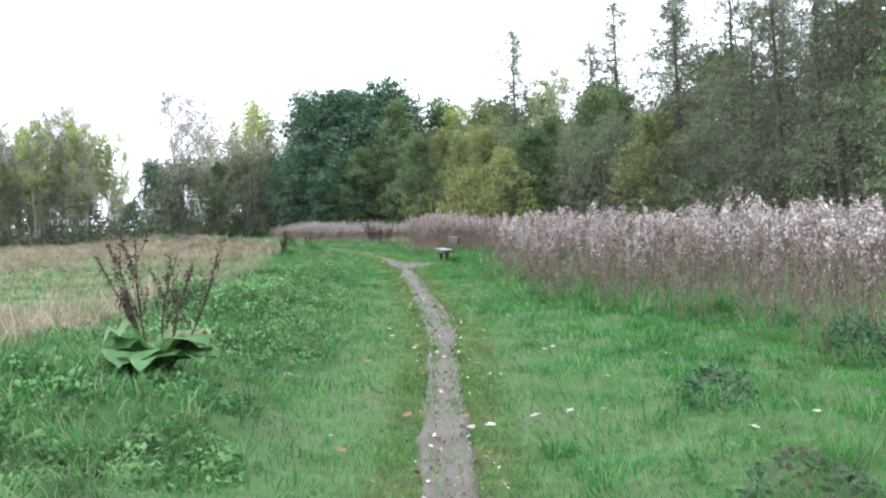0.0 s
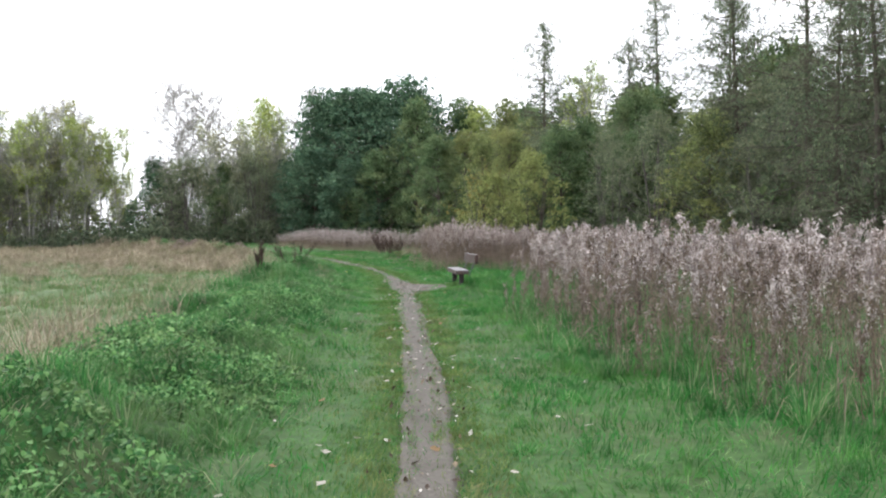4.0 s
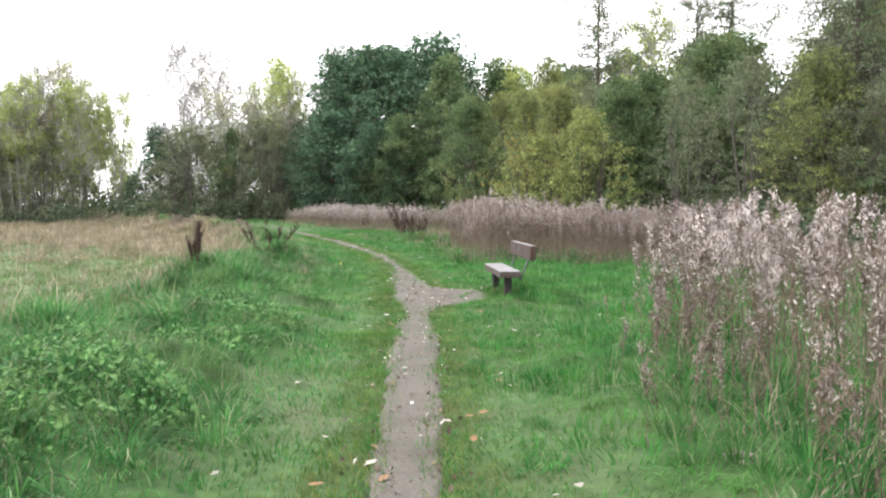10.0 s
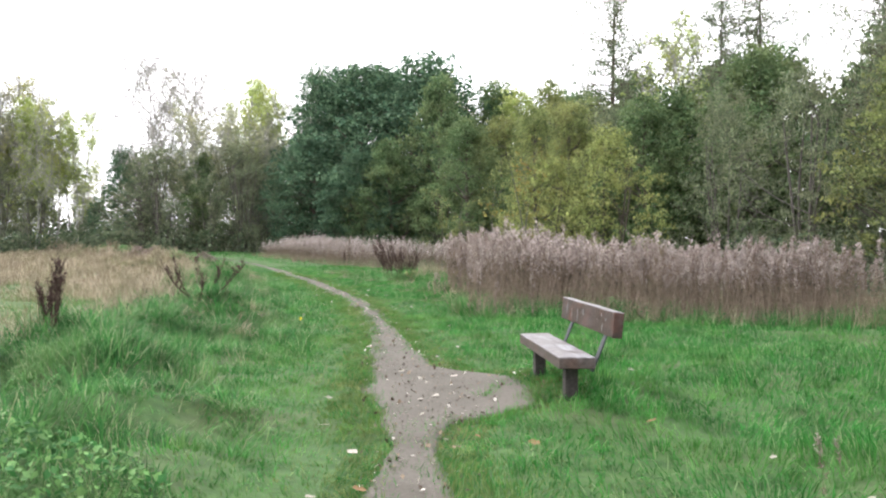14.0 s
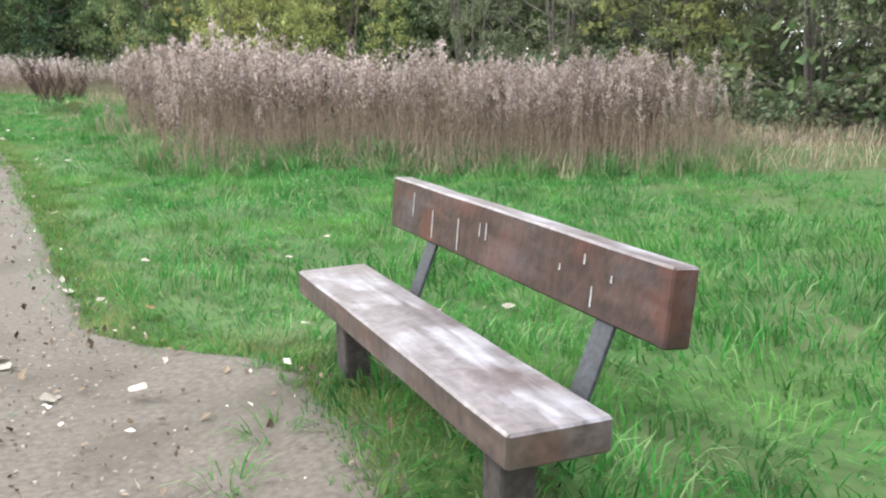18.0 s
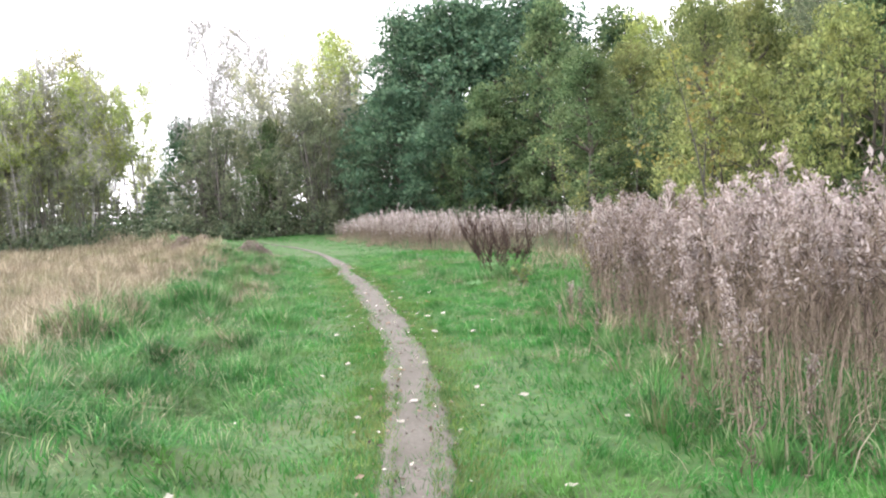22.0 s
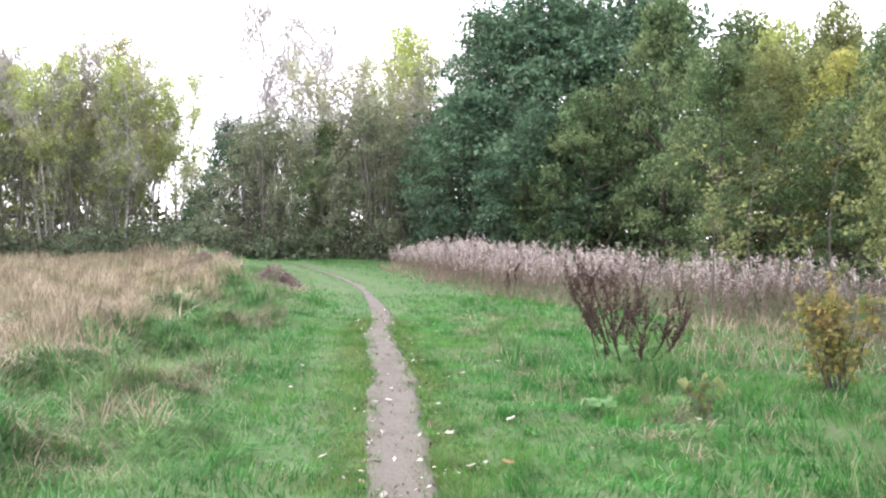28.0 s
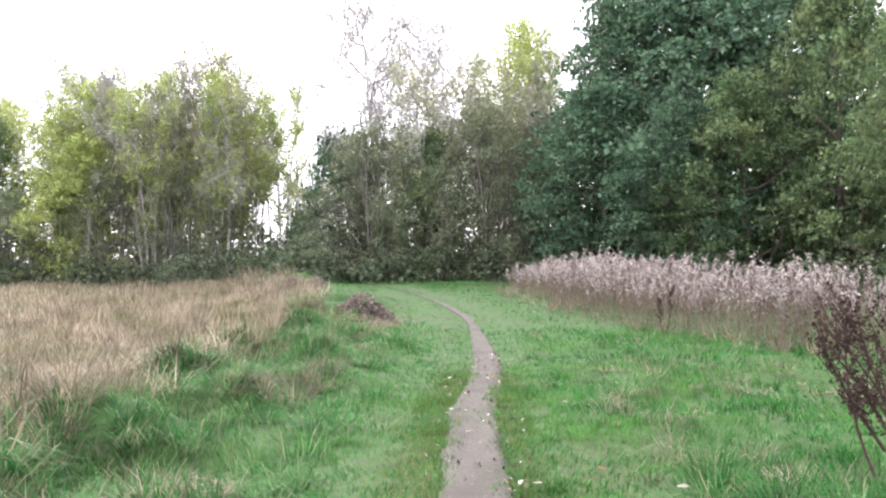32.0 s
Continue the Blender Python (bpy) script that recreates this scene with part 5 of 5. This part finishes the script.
# bramble on the verge
spots = [(-2.7, 14.6, 1.3, 0.36), (-3.5, 15.8, 0.9, 0.3), (-2.2, 13.4, 0.8, 0.26), (-3.3, 12.2, 0.8, 0.2), (-2.3, 10.8, 1.0, 0.26), (-2.5, 16.8, 0.7, 0.24), (-3.2, 18.6, 0.9, 0.38), (-2.8, 19.9, 0.8, 0.36), (-3.4, 21.0, 0.6, 0.28), (-2.7, 8.8, 1.0, 0.2), (-1.9, 9.5, 0.7, 0.16), (-2.9, 6.0, 0.7, 0.16), (-1.9, 6.6, 0.5, 0.14), (-3.0, 24.6, 0.7, 0.2), (-2.9, 22.9, 0.6, 0.15), (-1.7, 5.2, 0.5, 0.15), (-2.5, 4.8, 0.5, 0.16)]
leaf_mound("bramble", 43, spots, 36000, 0.043, M_BRAMBLE, "low sprawling bramble leaves on the grassy verge", "bramble")
leaf_mound("bramble", 44, [(1.8, 4.5, 0.35, 0.22), (1.95, 6.6, 0.3, 0.3), (3.9, 8.3, 0.5, 0.4)], 1500, 0.045, M_DARKLEAF, "small dark bramble sprays in the grass", "bramble")
leaf_mound("thistle_clump", 50, [(-15.7, 54.6, 0.3, 0.5), (-16.3, 54.8, 0.25, 0.4)], 500, 0.11, M_WILLOW, "grey-green thistle clump among the dry field grass", "thistle")
# heaps of dead growth at the field's edge
leaf_mound("dead_heap", 45, [(-14.2, 63.3, 0.5, 0.5), (-14.55, 63.2, 0.4, 0.32), (-13.85, 63.35, 0.4, 0.36), (-13.7, 62.9, 0.3, 0.18)], 3600, 0.06, M_HEAP, "low heap of dead pinkish-brown growth by the path", "heap")
leaf_mound("dead_heap", 46, [(-19.2, 69, 0.8, 0.4), (-20.0, 69.6, 0.6, 0.3)], 3000, 0.07, M_HEAP, "low heap of dead pinkish-brown growth by the path", "heap")


# ---- docks ----
def dock(seed, stems, h, spread, leafn, leafsize, x, y, label, twigs=7, thick=0.011, out=0.5, curve=0.04, wide=0.38, seed_size=0.024):
    """A dead dock: each stem with its seed head, each root leaf."""
    r = np.random.default_rng(seed)
    top = root("dock_plant", pose(x, y, gz(x, y) - 0.01), label, "dock plant")
    for k in range(stems):
        a = k * 2.4 + r.uniform(-0.3, 0.3)
        f = np.array([np.cos(a), np.sin(a), 0]) * r.uniform(0.03, 0.2) * spread
        hh = h * r.uniform(0.65, 1.05)
        e = f + np.array([np.cos(a) * r.uniform(0.1, out) * spread, np.sin(a) * r.uniform(0.1, out) * spread, hh])
        P = bend(r, f, e, 6, curve)
        wood = [tube(P, np.linspace(thick, 0.004, 6), 4, 0)]
        clus = [P[0] + (P[-1] - P[0]) * r.uniform(0.45, 1.0, (60, 1)) + r.normal(0, 0.014, (60, 3))]
        for j in range(twigs):
            t = r.uniform(0.3, 0.92)
            q = np.array([np.interp(t, np.linspace(0, 1, 6), P[:, c]) for c in range(3)])
            b = a + r.normal(0, 1.2)
            L = hh * r.uniform(0.18, 0.38)
            g = q + np.array([np.cos(b) * wide, np.sin(b) * wide, 0.9]) * L
            wood.append(tube(bend(r, q, g, 4, 0.04), [0.0045, 0.004, 0.003, 0.002], 3, 0))
            clus.append(q + (g - q) * r.uniform(0.1, 1, (34, 1)) + r.normal(0, 0.011, (34, 3)))
        V, T, M = join(wood)
        stem = part("stem", mesh_np("stem", V, T, [M_DOCK]), top, "dark brown dead stem")
        V, T, M = leaves(r, np.concatenate(clus), seed_size, 0.8)
        part("seed_head", mesh_np("seed_head", V, T, [M_DOCK]), stem)
    for k in range(leafn):
        a = k * 2.4 + r.uniform(-0.4, 0.4)
        L = leafsize * r.uniform(0.55, 1.1)
        rise = r.uniform(0.5, 1.5)
        u = np.array([np.cos(a), np.sin(a), 0])
        s = np.array([-u[1], u[0], 0])
        st = np.linspace(0, 1, 7)
        wave = 0.03 * r.normal(size=7)
        spine = u[None] * (0.04 + L * st * (1.1 - 0.35 * rise))[:, None] + np.array([0, 0, 1])[None] * (0.05 + L * (1.15 * st - 0.95 * st ** 2) * rise + wave)[:, None]
        wd = L * 0.38 * np.sin(np.pi * (0.05 + 0.92 * st)) ** 0.8 * (1 + 0.15 * r.normal(size=7))
        V = np.concatenate([spine - s * wd[:, None] + (0, 0, 0.05 * L), spine, spine + s * wd[:, None] + (0, 0, 0.05 * L)])
        T = []
        for i in range(6):
            for o in (0, 7):
                T += [(o + i, o + i + 1, o + 8 + i), (o + i, o + 8 + i, o + 7 + i)]
        part("leaf", mesh_np("leaf", V, np.array(T), [M_DOCKLEAF], None, True), top, "broad green root leaf")
    return top


dock(51, 6, 1.05, 1.0, 26, 0.58, -2.3, 7.15, "dead brown dock stems above broad green leaves on the verge", seed_size=0.02)
dock(52, 8, 0.72, 0.22, 0, 0.2, -5.2, 29.3, "tight upright dead dock stems at the field's edge", seed_size=0.017)
dock(53, 5, 0.75, 1.3, 5, 0.24, -5.4, 34.9, "spreading dead dock stems with green leaves", thick=0.014, seed_size=0.022)
dock(54, 15, 1.14, 2.2, 24, 0.46, -3.78, 51.15, "large clump of dark red-brown dead dock stems", twigs=12, thick=0.016, out=0.34, curve=0.09, wide=0.62)
dock(55, 3, 0.5, 0.5, 3, 0.2, -6.3, 36.5, "spreading dead dock stems with green leaves")
dock(57, 0, 0.5, 0.5, 9, 0.22, -3.84, 47.8, "low clump of pale green dock leaves in the grass")
dock(59, 0, 0.5, 0.5, 9, 0.36, 1.92, 38.2, "grey-green leafy weed before the willowherb")
dock(56, 2, 0.75, 0.2, 0, 0.2, -7.0, 61.2, "pair of dead dock stems before the willowherb")


leaf_mound("dead_tuft", 47, [(0.68, 18.0, 0.12, 0.03), (1.75, 16.9, 0.2, 0.05), (1.3, 19.4, 0.13, 0.04)], 120, 0.04, M_FLUFF, "small pale clumps of fallen seed fluff in the grass", "seed fluff")


# ---- small bush, saplings ----
def sapling(name, seed, mat, h, count, size, stems, label, spread=0.3, bark=M_WILLOWBARK):
    r = np.random.default_rng(seed)
    top = root(name, Matrix.Identity(4), label, "sapling" if h > 2 else "bush")
    tips = []
    for s in range(stems):
        a = r.uniform(0, 6.28)
        e = np.array([np.cos(a) * spread * h * (stems > 1), np.sin(a) * spread * h * (stems > 1), h * r.uniform(0.75, 1.0)])
        P = bend(r, np.array([0, 0, -0.05]) + r.normal(0, 0.04, 3) * (1, 1, 0), e, 6, 0.05)
        part("stem", mesh_np("stem", *tube(P, np.linspace(0.006 * h + 0.006, 0.004, 6), 5)[:2], [bark], None, True), top)
        tw = []
        for j in range(10):
            t = r.uniform(0.35, 1)
            q = np.array([np.interp(t, np.linspace(0, 1, 6), P[:, c]) for c in range(3)])
            g = q + (r.normal(0, 1, 3) + (0, 0, 0.3)) * h * 0.13
            tw.append(tube(bend(r, q, g, 3), [0.006, 0.004, 0.003], 3))
            tips.append(q + (g - q) * r.uniform(0.2, 1.1, (8, 1)))
        V, T, M = join(tw)
        part("fine_branchwork", mesh_np("fine_branchwork", V, T, [bark]), top)
    tips = np.concatenate(tips)
    L = tips[r.integers(0, len(tips), count)] + r.normal(0, 0.04 * h ** 0.5, (count, 3))
    V, T, M = leaves(r, L, size, 0.65, droop=0.2, up=1.0)
    part("foliage", mesh_np("foliage", V, T, [mat]), top)
    return top


for name, seed, mat, h, count, size, stems, x, y, label in (
        ("young_oak", 61, M_AUTUMN, 1.15, 1400, 0.065, 10, -1.50, 49.50, "small bush with yellow and orange leaves in the grass"),
        ("sapling", 62, M_YG, 3.6, 420, 0.075, 1, -2.5, 57.5, "thin sapling with pale green leaves"),
        ("sapling", 63, M_YG, 3.6, 420, 0.075, 1, -1.5, 58.2, "thin sapling with pale green leaves"),
        ("sapling", 64, M_YG, 4.2, 420, 0.075, 1, -0.2, 57.0, "thin sapling with pale green leaves"),
        ("sapling", 65, M_AUTUMN, 5.0, 620, 0.10, 2, 0.9, 50.6, "slender young tree with orange-yellow leaves"),
        ("weed", 67, M_YG, 0.45, 60, 0.10, 3, -2.95, 47.7, "pale green leafy weed in the grass")):
    ob = sapling(name, seed, mat, h, count, size, stems, label)
    ob.matrix_world = pose(x, y, gz(x, y) - 0.01, 0, 0, seed * 31)


# ---- bench ----
def beam(name, size, parent, mat, loc, rot=(0, 0, 0), bevel=0.007, label="", wobble=0.004, seed=0, cuts=6, worn_top=None):
    bm = bmesh.new()
    bmesh.ops.create_cube(bm, size=1.0)
    bmesh.ops.scale(bm, vec=size, verts=bm.verts)
    long = max(range(3), key=lambda i: size[i])
    edges = [e for e in bm.edges if abs((e.verts[0].co - e.verts[1].co)[long]) > size[long] * 0.9]
    bmesh.ops.subdivide_edges(bm, edges=edges, cuts=cuts)
    bmesh.ops.bevel(bm, geom=[e for e in bm.edges if e.calc_face_angle(0) > 0.5], offset=bevel, segments=1, affect="EDGES")
    for v in bm.verts:
        v.co += Vector((noise.noise(v.co * 3 + Vector((seed, 0, 0))), noise.noise(v.co * 3 + Vector((0, seed, 9))), noise.noise(v.co * 3 + Vector((5, 0, seed))))) * wobble
    ob = part_bm(name, bm, mat, parent, label, False)
    if worn_top:
        ob.data.materials.append(worn_top)
        for p in ob.data.polygons:
            # upward faces take the worn plank that has sheen in its colour
            p.material_index = int(p.normal.z > 0.6)
    ob.matrix_local = pose(*loc, *rot)
    return ob


BX, BY = -0.025, 28.5
bench = root("bench", pose(BX, BY, gz(BX, BY) - 0.88 * BENCH_RISE, 0, 0, 7.7), "rustic dark brown plank bench with low back on short posts", "bench")
seat = beam("seat", (0.305, 1.90, 0.10), bench, M_SEATSIDE, (0, 0, 0.45), seed=1, bevel=0.008, label="worn grey-brown thick seat plank", worn_top=M_WOODTOP)
back = beam("backrest", (0.085, 1.95, 0.215), bench, M_WOOD, (0.34, 0.01, 0.76), (0, 5, 0), seed=2, label="reddish brown backrest plank with white streaks", worn_top=M_WOODTOP)
for s in (-1, 1):
    beam("leg", (0.11, 0.12, 0.52), bench, M_POST, (0.0, s * 0.68, 0.15), seed=3 + s, cuts=2)
    beam("back_post", (0.014, 0.092, 0.42), bench, M_STEEL, (0.268, s * 0.62 - 0.05, 0.535), (0, 22, 0), bevel=0.003, wobble=0, cuts=1, label="dark steel strap")
r = np.random.default_rng(9)
for yy, zz, hh in ((0.72, 0.02, 0.10), (0.52, -0.03, 0.11), (0.28, -0.03, 0.12), (0.10, 0.02, 0.05), (0.05, 0.02, 0.06), (-0.45, 0.0, 0.02), (-0.58, 0.05, 0.03), (-0.63, -0.05, 0.06), (-0.72, 0.02, 0.02)):
    bm = bmesh.new()
    vs = [bm.verts.new((0, a, b)) for a, b in ((-0.002, hh / 2), (0.003, hh / 2), (0.002, 0), (0.003, -hh / 2), (-0.002, -hh / 2), (-0.003, 0))]
    f = bm.faces.new(vs)
    ext = bmesh.ops.extrude_face_region(bm, geom=[f])
    bmesh.ops.translate(bm, vec=(-0.003, 0, 0), verts=[v for v in ext["geom"] if isinstance(v, bmesh.types.BMVert)])
    ob = part_bm("bird_dropping", bm, M_DROP, back, "white streak")
    ob.matrix_local = pose(-0.0435, yy, zz)

# ---- fallen leaves, grit, flower ----
def leaf_mesh(seed, mat):
    r = np.random.default_rng(seed)
    st = np.linspace(0, 1, 5)
    wd = 0.42 * np.sin(np.pi * (0.06 + 0.88 * st)) * (1 + 0.25 * r.normal(size=5))
    cur = 0.25 * r.uniform(0.3, 1)
    spine = np.stack([st - 0.5, 0 * st, cur * (st - 0.5) ** 2 + 0.02], 1)
    side = np.stack([0 * st, wd, 0.5 * wd * r.uniform(0.1, 0.6)], 1)
    V = np.concatenate([spine - side * (1, 1, -1), spine, spine + side])
    T = []
    for i in range(4):
        for o in (0, 5):
            T += [(o + i, o + i + 1, o + 6 + i), (o + i, o + 6 + i, o + 5 + i)]
    return mesh_np("fallen_leaf", V, np.array(T), [mat], None, True)


LEAVES = [leaf_mesh(s, M_FALLEN) for s in range(4)] + [leaf_mesh(9, M_FALLENBROWN)]
r = np.random.default_rng(12)
k = 0
while k < 270:
    y = r.uniform(3.5, 56)
    d = r.normal(0, 0.55) + (0.5 * worn(y) if y < 31 else 0)
    if r.random() < 0.3:
        d = r.uniform(-1.6, 3.0)
    x = float(centre(y)) + d
    s = r.uniform(0.04, 0.095)
    lift = 0.012 if abs(d) < float(np.interp(y, WY, WX)) else 0.045
    ob = new("fallen_leaf", LEAVES[r.integers(0, 5)])
    ob.matrix_world = pose(x, y, gz(x, y) + lift, r.uniform(-18, 18), r.uniform(-18, 18), r.uniform(0, 360)) @ Matrix.Scale(s, 4)
    tagged(ob, "pale dry fallen leaf lying on the path" if lift < 0.02 else "pale dry fallen leaf in the grass", "leaf", "fallen leaves")
    k += 1
n = 4500
y = np.where(r.random(n) < 0.25, r.uniform(27, 31, n), r.uniform(3, 58, n))
w = np.interp(y, WY, WX)
d = r.uniform(-1, 1, n) * w + np.where(r.random(n) < 0.5, worn(y) * r.random(n), 0)
x = centre(y) + d
V, T, M = leaves(r, np.stack([x, y, ground_h(x, y) + 0.012], 1), 0.011, 0.8, up=6.0, jitter=0.7)
tagged(new("path_grit", mesh_np("path_grit", V, T, [M_GRIT])), "small stones and leaf crumbs on the dirt path", "grit", kind="stuff")

n = 2600
y = np.where(r.random(n) < 0.05, r.uniform(26.5, 31, n), r.uniform(3, 58, n))
w = np.interp(y, WY, WX) + 0.07
d = np.where(r.random(n) < 0.6, r.choice([-1, 1], n) * (w + r.normal(0, 0.09, n)), r.uniform(-1, 1, n) * w) + worn(y) * r.random(n)
x = centre(y) + d
V, T, M = leaves(r, np.stack([x, y, ground_h(x, y) + 0.022], 1), 0.032, 0.6, up=5.0, jitter=0.5)
tagged(new("leaf_litter", mesh_np("leaf_litter", V, T, [M_LITTER])), "scraps of pale and dark brown fallen leaves along the path", "leaf litter", kind="stuff")

fl = root("dandelion", pose(-3.6, 34.3, gz(-3.6, 34.3)), "single yellow dandelion flower in the grass", "flower")
part("stem", mesh_np("stem", *tube([(0, 0, 0), (0.01, 0, 0.1), (0.012, 0, 0.2)], [0.003, 0.003, 0.003], 5)[:2], [M_DOCKLEAF]), fl)
V, T, M = leaves(np.random.default_rng(3), np.tile(np.array([[0.012, 0, 0.205]]), (40, 1)) + np.random.default_rng(2).normal(0, 0.008, (40, 3)), 0.03, 0.3, up=1)
part("petals", mesh_np("petals", V, T, [M_FLOWER]), fl)
